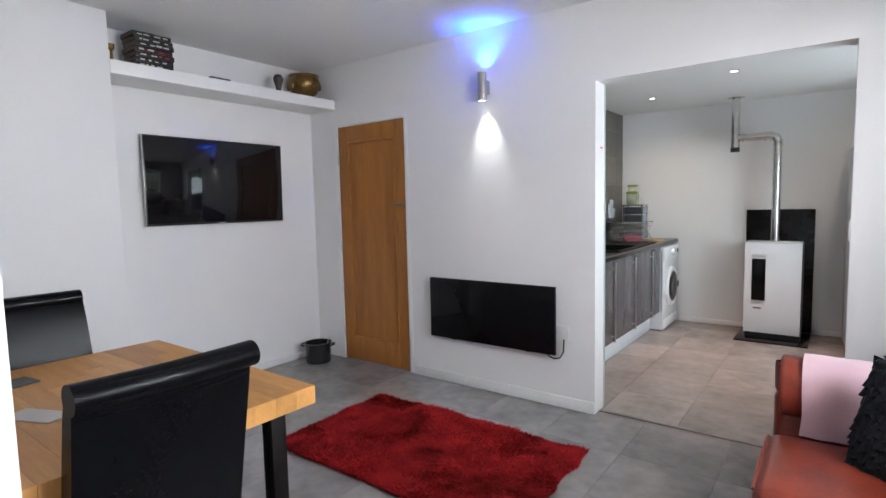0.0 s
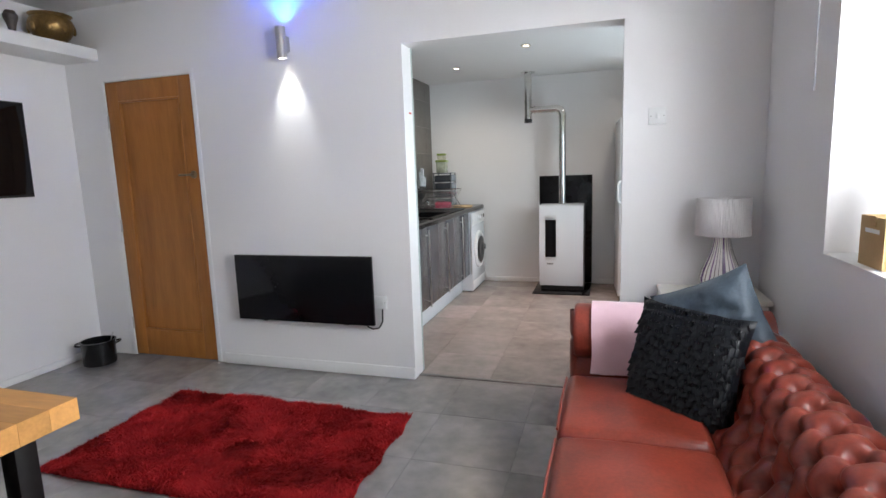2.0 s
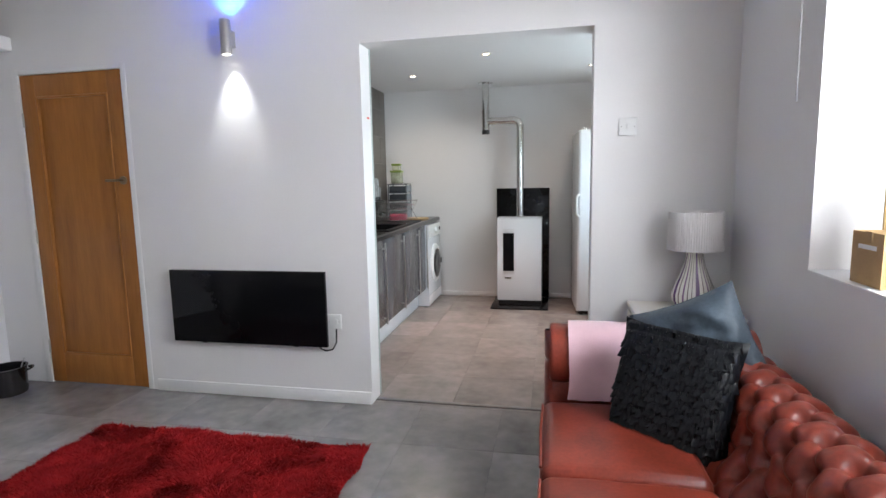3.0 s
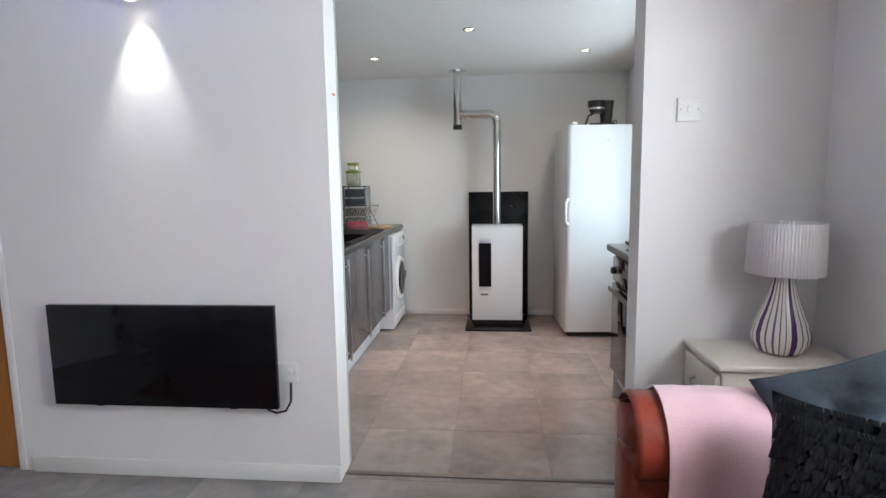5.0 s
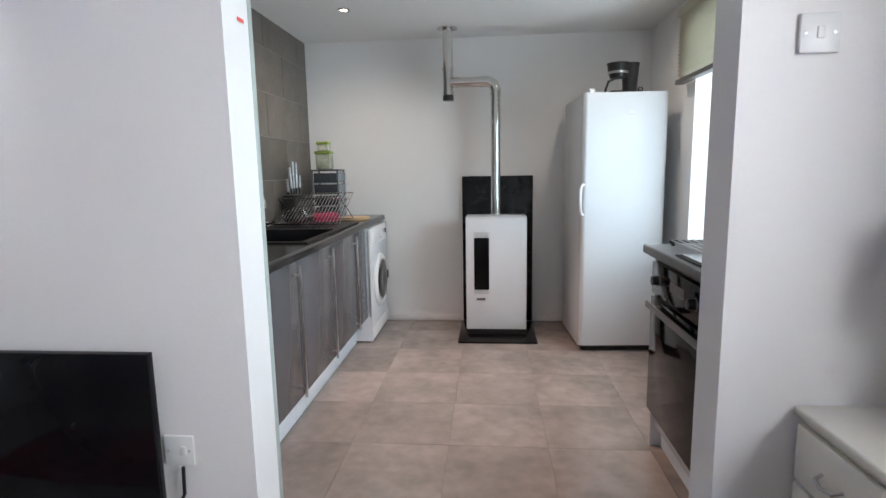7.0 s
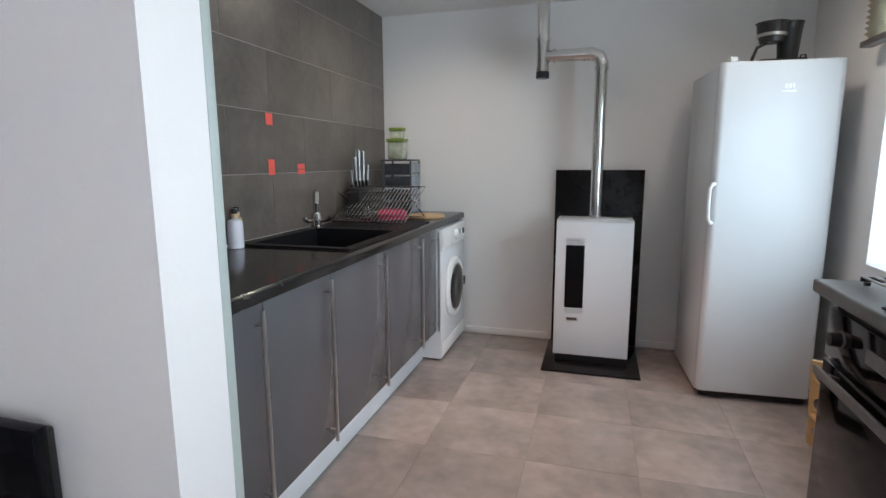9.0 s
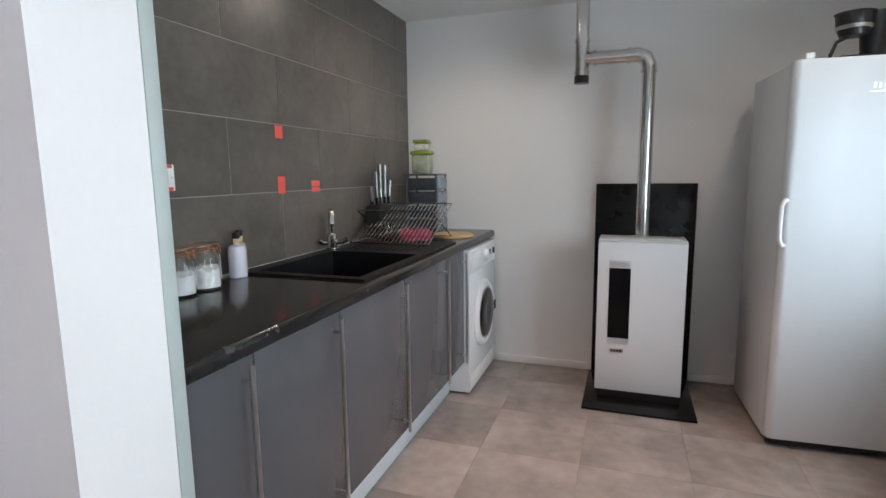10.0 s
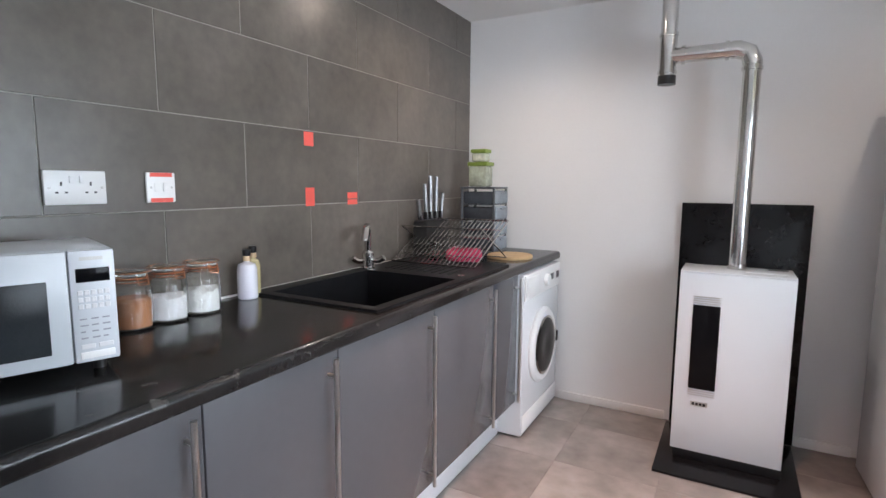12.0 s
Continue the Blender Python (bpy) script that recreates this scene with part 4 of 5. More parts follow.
def oven_unit():
    x0, y0, y1 = -0.308, 5.50, 6.15
    c = thing("oven_cabinet", (0, 0, 0), "built-in black oven in a white cabinet beneath the hob", "oven")
    part("end_panel", box(x0 + 0.01, RX - 0.002, y1 - 0.018, y1, 0.0, 0.874, 0.001), CARCASS, c, "pale grey end panel")
    part("carcass", box(x0 + 0.03, RX - 0.002, PY1 + 0.002, y1 - 0.02, 0.10, 0.874), CARCASS, c)
    part("filler_door", box(x0 + 0.004, x0 + 0.026, PY1 + 0.004, y0 - 0.003, 0.145, 0.868, 0.002), GREYGLOSS, c)
    part("plinth", box(x0 + 0.06, x0 + 0.075, PY1 + 0.002, y1 - 0.02, 0.0, 0.14), STEELFOIL, c)
    ov = part("oven_door", box(x0 - 0.012, x0 + 0.026, y0, y1 - 0.022, 0.19, 0.70, 0.003), BLACKGLASS, c, "black glass oven door")
    part("handle", box(x0 - 0.036, x0 - 0.026, y0 + 0.05, y1 - 0.024, 0.652, 0.680, 0.003), DULLMETAL, ov, "dark steel bar handle")
    for y in (y0 + 0.06, y1 - 0.08):
        part("handle_post", tube([(x0 - 0.01, y, 0.665), (x0 - 0.028, y, 0.665)], 0.007, seg=8), STEEL, ov)
    cp = part("control_panel", box(x0 - 0.010, x0 + 0.026, y0, y1 - 0.022, 0.715, 0.852, 0.003), BLACKGLASS, c, "black control panel")
    for y in (y0 + 0.14, y1 - 0.12):
        k = lathe([(0.001, 0), (0.021, 0), (0.018, 0.024), (0.001, 0.026)], seg=20)
        part("dial_ring", lathe([(0.001, 0), (0.0225, 0), (0.0215, 0.006), (0.001, 0.007)], seg=24), DULLMETAL, cp, "dull grey dial ring").matrix_basis = pose(x0 - 0.0105, y, 0.785, 0, -90, 0)
        part("knob", k, BLACKPLASTIC, cp, "black control knob").matrix_basis = pose(x0 - 0.017, y, 0.785, 0, -90, 0)
    part("clock", box(x0 - 0.0115, x0 - 0.0095, y0 + 0.25, y0 + 0.40, 0.770, 0.808), DULLMETAL, cp)
    grey = material("grey_stone_worktop", (0.115, 0.115, 0.115), 0.3, var=0.2, scale=16, fine=120)
    solo("hob_worktop", box(-0.340, RX - 0.002, PY1 + 0.003, 6.205, 0.876, 0.916, 0.008, seg=3), grey, "grey stone-effect worktop over the oven", "worktop")
    hob = thing("hob", (0, 0, 0.917), "black gas hob with wire pan supports", "hob")
    part("plate", box(-0.32, 0.16, 5.44, 5.86, 0, 0.006, 0.003), BLACKGLASS, hob)
    # flat white rectangle lying on part of the black hob plate
    part("steel_tray", box(-0.30, -0.02, 5.62, 5.84, 0.006, 0.009, 0.001), WHITEMETAL, hob)
    rack = thing("grill_rack", (0, 0, 0.918), "dark wire grill rack lying on the worktop", "rack")
    for y in (5.72, 6.135):
        part("rail", box(-0.25, 0.12, y - 0.005, y + 0.005, 0.008, 0.022, 0.002), BLACKPLASTIC, rack)
    for k in range(13):
        x = -0.245 + k * 0.030
        part("bar", tube([(x, 5.72, 0.022), (x, 6.135, 0.022)], 0.004, seg=6), STEEL, rack, "bright steel bar")
    for x in (-0.24, 0.11):
        for y in (5.73, 6.12):
            part("foot", box(x - 0.006, x + 0.006, y - 0.006, y + 0.006, 0, 0.009), BLACKPLASTIC, rack)


oven_unit()

# downlights
def downlight(x, y):
    d = thing("downlight", (x, y, KCEIL), "small recessed ceiling downlight with a chrome rim, lit", "ceiling light", group="kitchen downlights")
    part("rim", lathe([(0.024, -0.001), (0.030, -0.006), (0.040, -0.004), (0.042, -0.001)], seg=28), CHROME, d)
    part("lamp", lathe([(0.001, -0.003), (0.023, -0.003), (0.023, -0.001), (0.001, -0.001)], seg=20), BULB, d, "lit warm bulb")


BULB = glow("warm_bulb", (1.0, 0.80, 0.60), 12)
for x, y in ((-1.94, 7.32), (-1.16, 6.63), (-0.302, 7.29)):
    downlight(x, y)

# ---- living room: small things ----
def frame_matrix(center, across, up):
    """A pose whose x runs across and whose z leans up; y is the back of the thing."""
    x = Vector(across).normalized()
    z = (Vector(up) - x * x.dot(Vector(up))).normalized()
    y = z.cross(x)
    m = Matrix((x, y, z)).transposed().to_4x4()
    m.translation = center
    return m


def pillow(w, h, t, wrinkle=0.006, seed=0.0):
    bm = bmesh.new()
    n = 26
    sheets = []
    for s in (-1, 1):
        rows = []
        for i in range(n):
            row = []
            for j in range(n):
                a, b = 2 * i / (n - 1) - 1, 2 * j / (n - 1) - 1
                k = max(0.0, (1 - a ** 4) * (1 - b ** 4)) ** 0.55
                ear = 1 + 0.05 * (abs(a * b)) ** 3 - 0.05 * (1 - abs(b)) * abs(a) - 0.05 * (1 - abs(a)) * abs(b)
                q = noise.noise(Vector((a * 2.2 + seed, b * 2.2, s * 3))) + 0.5 * noise.noise(Vector((a * 4.1 + b * 2, b * 5.3 + seed, s * 7)))
                row.append(bm.verts.new((a * w / 2 * ear, s * (t / 2 * k + wrinkle * q * k), b * h / 2 * ear)))
            rows.append(row)
        sheets.append(rows)
        for i in range(n - 1):
            for j in range(n - 1):
                bm.faces.new((rows[i][j], rows[i + 1][j], rows[i + 1][j + 1], rows[i][j + 1]))
    bmesh.ops.remove_doubles(bm, verts=bm.verts, dist=0.0008)
    return bm


def cushions():
    blue = material("slate_blue_velvet", (0.034, 0.050, 0.068), 0.6, var=0.4, scale=7, fine=90, bump=0.15, sheen=0.15)
    black = material("black_ruffled_satin", (0.005, 0.006, 0.008), 0.33, var=0.3, scale=9, fine=80, bump=0.05, spec=0.20)
    c = thing("cushion", (0, 0, 0), "slate blue velvet cushion standing against the sofa arm", "cushion")
    c.matrix_basis = frame_matrix((-0.128, 4.30, 0.672), (0.78, -0.40, 0.44), (-0.33, 0.28, 1))
    part("cover", pillow(0.37, 0.37, 0.14, 0.026, 5), blue, c)
    part("piping", tube([(0.185 * x, 0, 0.185 * z) for x, z in ((-0.99, -0.99), (0, -0.94), (0.99, -0.99), (0.94, 0), (0.99, 0.99), (0, 0.94), (-0.99, 0.99), (-0.94, 0))], 0.004, seg=6, closed=True), blue, c)
    d = thing("cushion", (0, 0, 0), "black cushion covered in rows of ruffled ribbon", "cushion")
    d.matrix_basis = frame_matrix((-0.255, 4.112, 0.600), (0.80, -0.50, -0.05), (0.10, 0.26, 1))
    W, H, T = 0.375, 0.375, 0.15
    part("cover", pillow(W, H, T, 0.006, 2), black, d)
    # each ruffle is a gathered ribbon that stands off the front of the cover
    g = random.Random(7)
    for r in range(13):
        zc = -H / 2 + 0.020 + r * (H - 0.032) / 12
        b = zc / (H / 2)
        bm = bmesh.new()
        n = 330
        top, mid, low = [], [], []
        ph = g.random() * 6
        for i in range(n):
            a = 2 * i / (n - 1) - 1
            k = max(0.0, (1 - a ** 4) * (1 - min(1, abs(b)) ** 4)) ** 0.55
            y = -(T / 2 * k) - 0.002
            wob = math.sin(i * 0.62 + ph + 3.0 * math.sin(i * 0.071 + r * 2) + 1.4 * math.sin(i * 0.19 + r)) * (0.0075 + 0.005 * math.sin(i * 0.113 + r * 5))
            x = a * (W / 2 - 0.006)
            top.append(bm.verts.new((x, y + 0.004, zc + 0.012)))
            mid.append(bm.verts.new((x + wob * 0.4, y - 0.010 - wob * 0.5, zc + 0.002)))
            low.append(bm.verts.new((x + wob * 0.8, y - 0.009 + wob, zc - 0.026 + 0.007 * math.sin(i * 0.21 + ph))))
        for p, q in ((top, mid), (mid, low)):
            for i in range(n - 1):
                bm.faces.new((p[i], p[i + 1], q[i + 1], q[i]))
        part("ruffle", bm, black, d, angle=80)


cushions()


def towel():
    pink = material("pink_towelling", (0.64, 0.42, 0.46), 0.9, var=0.07, scale=8, fine=240, bump=0.18, sheen=0.4)
    ym, zc, R = 4.60 - 0.15, 0.592, 0.126

    def edge(v):
        # up the inside, over the crest, down the outside
        if v < 0.33:
            k = v / 0.33
            return -R - 0.004 + 0.004 * k, 0.455 + (zc - 0.455) * k
        if v < 0.78:
            a = math.pi * (1 - (v - 0.33) / 0.45)
            return R * math.cos(a), zc + R * math.sin(a)
        k = (v - 0.78) / 0.22
        return R * (1 - 0.03 * k), zc - 0.17 * k

    bm = bmesh.new()
    n, m = 36, 60
    layers = []
    for s in (0, 1):
        rows = []
        for i in range(n):
            u = i / (n - 1)
            row = []
            for j in range(m):
                v = j / (m - 1)
                dy, z = edge(v)
                f = 0.004 * noise.noise(Vector((u * 4, v * 5, 1.3))) + 0.006 * s
                L = math.hypot(dy, z - zc) + 1e-6
                x = -0.578 + 0.255 * u + 0.012 * (v - 0.5) + 0.004 * math.sin(v * 9)
                row.append(bm.verts.new((x, ym + dy * (1 + f / L), zc + (z - zc) * (1 + f / L))))
            rows.append(row)
        layers.append(rows)
        for i in range(n - 1):
            for j in range(m - 1):
                bm.faces.new((rows[i][j], rows[i + 1][j], rows[i + 1][j + 1], rows[i][j + 1]))
    a, b = layers
    for i in range(n - 1):
        for j in (0, m - 1):
            bm.faces.new((a[i][j], a[i + 1][j], b[i + 1][j], b[i][j]))
    for j in range(m - 1):
        for i in (0, n - 1):
            bm.faces.new((a[i][j], a[i][j + 1], b[i][j + 1], b[i][j]))
    solo("towel", bm, pink, "pale pink towel draped over the sofa arm", "towel", angle=70)


towel()


def shelf_things():
    top = 2.223
    cols = [(0.012, 0.012, 0.014), (0.02, 0.016, 0.015), (0.014, 0.013, 0.018), (0.05, 0.012, 0.012), (0.012, 0.014, 0.014), (0.02, 0.014, 0.012), (0.012, 0.012, 0.012)]
    pale = material("printed_spine_lettering", (0.45, 0.43, 0.40), 0.5)
    red = material("red_spine_lettering", (0.35, 0.04, 0.04), 0.5)
    leafs = material("shadowed_page_edges", (0.16, 0.13, 0.10), 0.8)
    z = top
    g = random.Random(3)
    for k, c in enumerate(cols):
        h = 0.031
        b = thing("book", (-4.07 + g.uniform(-0.008, 0.008), 3.695 + g.uniform(-0.006, 0.006), z), "dark hardback lying in a stack on the shelf", "book", g.uniform(-2, 2), "stack of books on the shelf")
        cm = material("dark_book_cover", c, 0.35, var=0.1, scale=10, fine=60)
        part("cover", box(-0.085, 0.085, -0.118, 0.118, 0, h - 0.001, 0.003), cm, b)
        part("pages", box(-0.082, 0.08, -0.1185, -0.110, 0.004, h - 0.005), leafs, b)
        x = -0.09
        while x < 0.07:
            w = g.uniform(0.015, 0.04)
            part("title_bar", box(0.0852, 0.0858, x, x + w, 0.010, 0.010 + g.uniform(0.006, 0.012)), red if k in (3, 2) and x > 0 else pale, b)
            x += w + g.uniform(0.006, 0.03)
        z += h
    brass = material("aged_brass", (0.25, 0.155, 0.055), 0.36, metal=0.85, var=0.28, scale=14, fine=60, bump=0.25)
    v = thing("brass_bowl", (-4.10, 4.955, top), "round aged brass bowl embossed with dark figures", "bowl")
    part("bowl", lathe([(0.05, 0), (0.065, 0.004), (0.062, 0.014), (0.10, 0.05), (0.128, 0.095), (0.134, 0.13), (0.122, 0.162), (0.112, 0.176), (0.120, 0.190), (0.126, 0.194), (0.116, 0.192), (0.104, 0.172), (0.06, 0.06), (0.001, 0.05)], seg=48), brass, v)
    for k in range(8):
        a = 2 * math.pi * k / 8
        bb = bmesh.new()
        bmesh.ops.create_uvsphere(bb, u_segments=10, v_segments=8, radius=1, matrix=Matrix.Translation((0.126 * math.cos(a), 0.126 * math.sin(a), 0.105)) @ Matrix.Rotation(a, 4, "Z") @ Matrix.Diagonal((0.012, 0.022, 0.035, 1)))
        part("boss", bb, brass, v)
    dk = material("dark_carved_wood", (0.05, 0.035, 0.028), 0.4, var=0.4, scale=30, fine=90, bump=0.3)
    solo("vase", lathe([(0.018, 0), (0.024, 0.004), (0.020, 0.03), (0.026, 0.06), (0.038, 0.095), (0.040, 0.115), (0.030, 0.132), (0.026, 0.14), (0.022, 0.139), (0.020, 0.12), (0.001, 0.11)], seg=30), dk, "small dark carved vase on the shelf", "vase", (-4.04, 4.655, top))
    s = thing("set_top_box", (-4.05, 4.15, top), "small flat black media box on the shelf", "media box")
    part("case", box(-0.05, 0.05, -0.075, 0.075, 0.002, 0.026, 0.004), BLACKPLASTIC, s)
    for y in (-0.05, 0.05):
        part("foot", box(-0.03, 0.03, y - 0.005, y + 0.005, 0, 0.003), BLACKPLASTIC, s)
    o = thing("ornament", (-4.10, 3.49, top), "small brass candlestick at the end of the shelf", "ornament")
    part("stand", lathe([(0.03, 0), (0.03, 0.006), (0.010, 0.02), (0.008, 0.09), (0.018, 0.10), (0.020, 0.13), (0.001, 0.13)], seg=24), brass, o)


shelf_things()


def stock_pot():
    enamel = material("black_enamel", (0.010, 0.010, 0.011), 0.16, var=0.1, scale=8, fine=60)
    p = thing("cooking_pot", (-4.03, 4.925, 0), "black enamel pot with two handles on the floor in the corner", "pot", 35)
    part("body", lathe([(0.092, 0), (0.103, 0.006), (0.106, 0.02), (0.108, 0.165), (0.116, 0.17), (0.116, 0.175), (0.104, 0.175), (0.102, 0.03), (0.001, 0.02)], seg=40), enamel, p)
    for s in (-1, 1):
        part("handle", tube([(s * 0.106, -0.04, 0.150), (s * 0.135, -0.034, 0.155), (s * 0.143, 0, 0.157), (s * 0.135, 0.034, 0.155), (s * 0.106, 0.04, 0.150)], 0.007, seg=8), enamel, p)
    part("ladle", tube([(0.03, 0.02, 0.03), (0.085, 0.03, 0.19), (0.095, 0.03, 0.215)], 0.004, seg=6), STEEL, p, "steel spoon handle standing in the pot")


stock_pot()

paper = material("grey_card", (0.50, 0.48, 0.46), 0.7, var=0.04, scale=10, fine=120)
solo("card", box(-0.085, 0.085, -0.038, 0.038, 0, 0.003, 0.001), paper, "plain pale grey card on the oak table", "card", (-2.27, 2.50, 0.761), 24)
solo("coaster", box(-0.05, 0.05, -0.05, 0.05, 0, 0.006, 0.002), material("dark_slate", (0.05, 0.05, 0.055), 0.6), "dark slate coaster on the oak table", "coaster", (-2.67, 2.55, 0.761), 10)


def sill_box():
    card = material("brown_cardboard", (0.46, 0.30, 0.14), 0.8, var=0.08, scale=6, fine=120, bump=0.1)
    b = thing("cardboard_box", (0.245, 3.99, 0.9625), "open brown cardboard box on the window sill", "box")
    w, d, h, t = 0.20, 0.155, 0.155, 0.005
    part("side", box(0, t, 0, d, 0, h, 0.001), card, b)
    part("side", box(w - t, w, 0, d, 0, h, 0.001), card, b)
    part("side", box(t, w - t, 0, t, 0, h, 0.001), card, b)
    part("side", box(t, w - t, d - t, d, 0, h, 0.001), card, b)
    part("bottom", box(t, w - t, t, d - t, 0, t), card, b)
    part("label", box(-0.0008, -0.0002, 0.03, 0.12, 0.105, 0.118), WHITEPLASTIC, b, "pale printed strip")
    part("flap", box(-0.004, -0.0005, 0.05, 0.085, 0.125, 0.158), card, b)
    part("back_flap", box(0.075, w - 0.006, d - 0.006, d - 0.001, h, 0.305, 0.001), card, b)
    bottle = thing("bottle", (0.385, 4.075, 0.968), "dark green bottle standing in the cardboard box", "bottle")
    part("glass", lathe([(0.001, 0), (0.028, 0), (0.030, 0.01), (0.030, 0.15), (0.012, 0.18), (0.012, 0.20), (0.001, 0.20)], seg=20), material("dark_green_bottle", (0.02, 0.05, 0.035), 0.15), bottle)


sill_box()


def living_blind():
    b = thing("window_blind", (RX, 0, 0), "raised pale blind with a clear wand beside the window", "blind")
    part("headrail", box(-0.085, -0.03, 2.55, 4.43, 2.185, 2.225, 0.004), material("grey_metal_rail", (0.28, 0.28, 0.28), 0.4), b)
    for k in range(22):
        part("slat", box(-0.083, -0.033, 2.56, 4.42, 1.965 + k * 0.010, 1.9665 + k * 0.010), CARCASS, b)
    part("bottom_rail", box(-0.085, -0.03, 2.55, 4.425, 1.925, 1.955, 0.004), material("dark_bottom_rail", (0.16, 0.155, 0.15), 0.4), b)
    part("wand", tube([(-0.038, 4.436, 2.19), (-0.036, 4.438, 1.54)], 0.0035, seg=8), CARCASS, b, "clear plastic wand")
    for y in (2.8, 4.2):
        part("bracket", box(-0.03, -0.001, y - 0.015, y + 0.015, 2.185, 2.225), STEEL, b)


def kitchen_blind():
    b = thing("venetian_blind", (RX, 0, 0), "half-lowered beige venetian blind at the kitchen window", "blind")
    beige = material("beige_slat", (0.55, 0.51, 0.42), 0.5, var=0.03)
    nt = beige.node_tree
    thin, mix = nt.nodes.new("ShaderNodeBsdfTranslucent"), nt.nodes.new("ShaderNodeMixShader")
    thin.inputs["Color"].default_value = (0.78, 0.76, 0.68, 1)
    mix.inputs[0].default_value = 0.65
    nt.links.new(nt.nodes["Principled BSDF"].outputs[0], mix.inputs[1])
    nt.links.new(thin.outputs[0], mix.inputs[2])
    nt.links.new(mix.outputs[0], nt.nodes["Material Output"].inputs["Surface"])
    part("headrail", box(-0.08, -0.025, 5.33, 7.345, 2.15, 2.20, 0.004), beige, b)
    for k in range(15):
        z = 1.80 + k * 0.024
        sl = part("slat", box(-0.024, 0.024, 5.34, 7.335, -0.0008, 0.0008), beige, b)
        sl.matrix_basis = pose(-0.052, 0, z, 0, 38, 0)
    part("bottom_rail", box(-0.078, -0.026, 5.33, 7.345, 1.755, 1.782, 0.004), material("brown_rail", (0.10, 0.09, 0.085), 0.4), b)
    for y in (5.5, 6.32, 7.2):
        part("cord", tube([(-0.052, y, 1.77), (-0.052, y, 2.16)], 0.0015, seg=5), WHITEPLASTIC, b)
        part("bracket", box(-0.025, -0.001, y - 0.015, y + 0.015, 2.16, 2.20), STEEL, b)


living_blind()
kitchen_blind()

# ---- kitchen: on the tiled wall ----
solo("tape_mark", box(0, 0.0012, -0.018, 0.018, -0.005, 0.005), TAPE, "short strip of red tape on the opening's edge", "tape", (OX0 + 0.0005, 5.238, 1.65), group="red tape marks")
for y0, y1, z0, z1 in ((6.662, 6.715, 1.437, 1.491), (6.664, 6.714, 1.199, 1.273), (6.923, 6.99, 1.224, 1.251), (6.923, 6.99, 1.198, 1.220)):
    solo("tape_mark", box(0, 0.0012, -(y1 - y0) / 2, (y1 - y0) / 2, -(z1 - z0) / 2, (z1 - z0) / 2), TAPE, "square of red tape stuck on a charcoal tile", "tape", (KX + 0.0005, (y0 + y1) / 2, (z0 + z1) / 2), group="red tape marks")
face_plate("double_socket", (KX, 5.828, 1.275), 90, 0.148, 0.087, "white double socket on the charcoal tiles", (-0.012, 0.012), 2)
fs = face_plate("fused_switch", (KX, 6.058, 1.275), 90, 0.088, 0.087, "white fused switch with red tape along two edges", (0.012,), 0)
for z in (-0.037, 0.037):
    part("tape", box(-0.034, 0.034, -0.0122, -0.0111, z - 0.006, z + 0.006), TAPE, fs, "strip of red tape")
part("fuse_holder", box(-0.022, -0.004, -0.0125, -0.0105, -0.012, 0.014, 0.001), WHITEPLASTIC, fs)


# ---- kitchen: on the worktop ----
OVENGLASS = material("grey_mesh_glass", (0.030, 0.034, 0.038), 0.18, var=0.12, scale=6, fine=200, spec=0.2)


def microwave():
    m = thing("microwave", (-2.165, 5.508, 0.9), "white microwave oven with a dark window and keypad", "microwave", -18)
    w, d, h, z = 0.205, 0.265, 0.258, 0.026
    pearl = material("pearl_grey_enamel", (0.58, 0.61, 0.64), 0.3, var=0.01, scale=4, fine=80, bump=0.0)
    part("case", box(-d, -0.018, -w, w, z, h, 0.006), pearl, m)
    dr = part("door", box(-0.018, 0, -w, w - 0.080, z + 0.002, h - 0.002, 0.005), pearl, m)
    part("window", box(-0.001, 0.0025, -w + 0.03, w - 0.115, 0.055, 0.20, 0.001), OVENGLASS, dr, "dark mesh window")
    cp = part("control_panel", box(-0.018, 0.0, w - 0.078, w, z + 0.002, h - 0.002, 0.004), pearl, m)
    part("display", box(-0.001, 0.002, 0.137, 0.195, 0.192, 0.220, 0.001), BLACKGLASS, cp, "black clock display")
    part("brand_bar", box(-0.001, 0.0008, 0.145, 0.185, 0.236, 0.243), STEEL, cp)
    ink = material("grey_print", (0.30, 0.31, 0.34), 0.6)
    pale = material("pale_key", (0.70, 0.70, 0.71), 0.4)
    for r in range(3):
        for c in range(5):
            part("key", box(-0.001, 0.0016, 0.138 + c * 0.0115, 0.147 + c * 0.0115, 0.166 - r * 0.014, 0.176 - r * 0.014, 0.001, seg=1), pale, cp)
    g = random.Random(5)
    for r in range(4):
        for c in range(3):
            part("print_bar", box(-0.001, 0.0009, 0.139 + c * 0.019, 0.139 + c * 0.019 + g.uniform(0.008, 0.014), 0.116 - r * 0.013, 0.119 - r * 0.013), ink, cp)
    part("key", box(-0.001, 0.0016, 0.138, 0.162, 0.056, 0.066, 0.001, seg=1), pale, cp)
    part("key", box(-0.001, 0.0016, 0.168, 0.194, 0.056, 0.066, 0.001, seg=1), pale, cp)
    part("door_release", box(-0.001, 0.0015, 0.136, 0.196, 0.036, 0.050, 0.001), WHITEPLASTIC, cp)
    for x in (-d + 0.03, -0.05):
        for y in (-w + 0.03, w - 0.03):
            part("foot", lathe([(0.012, 0), (0.012, 0.032)], seg=12, at=(x, y, 0)), BLACKPLASTIC, m)


microwave()
GLASS = clear("jar_glass", (0.96, 0.98, 0.97), 0.02)
COPPER = material("copper_wire", (0.62, 0.28, 0.15), 0.25, metal=1.0, var=0.1)


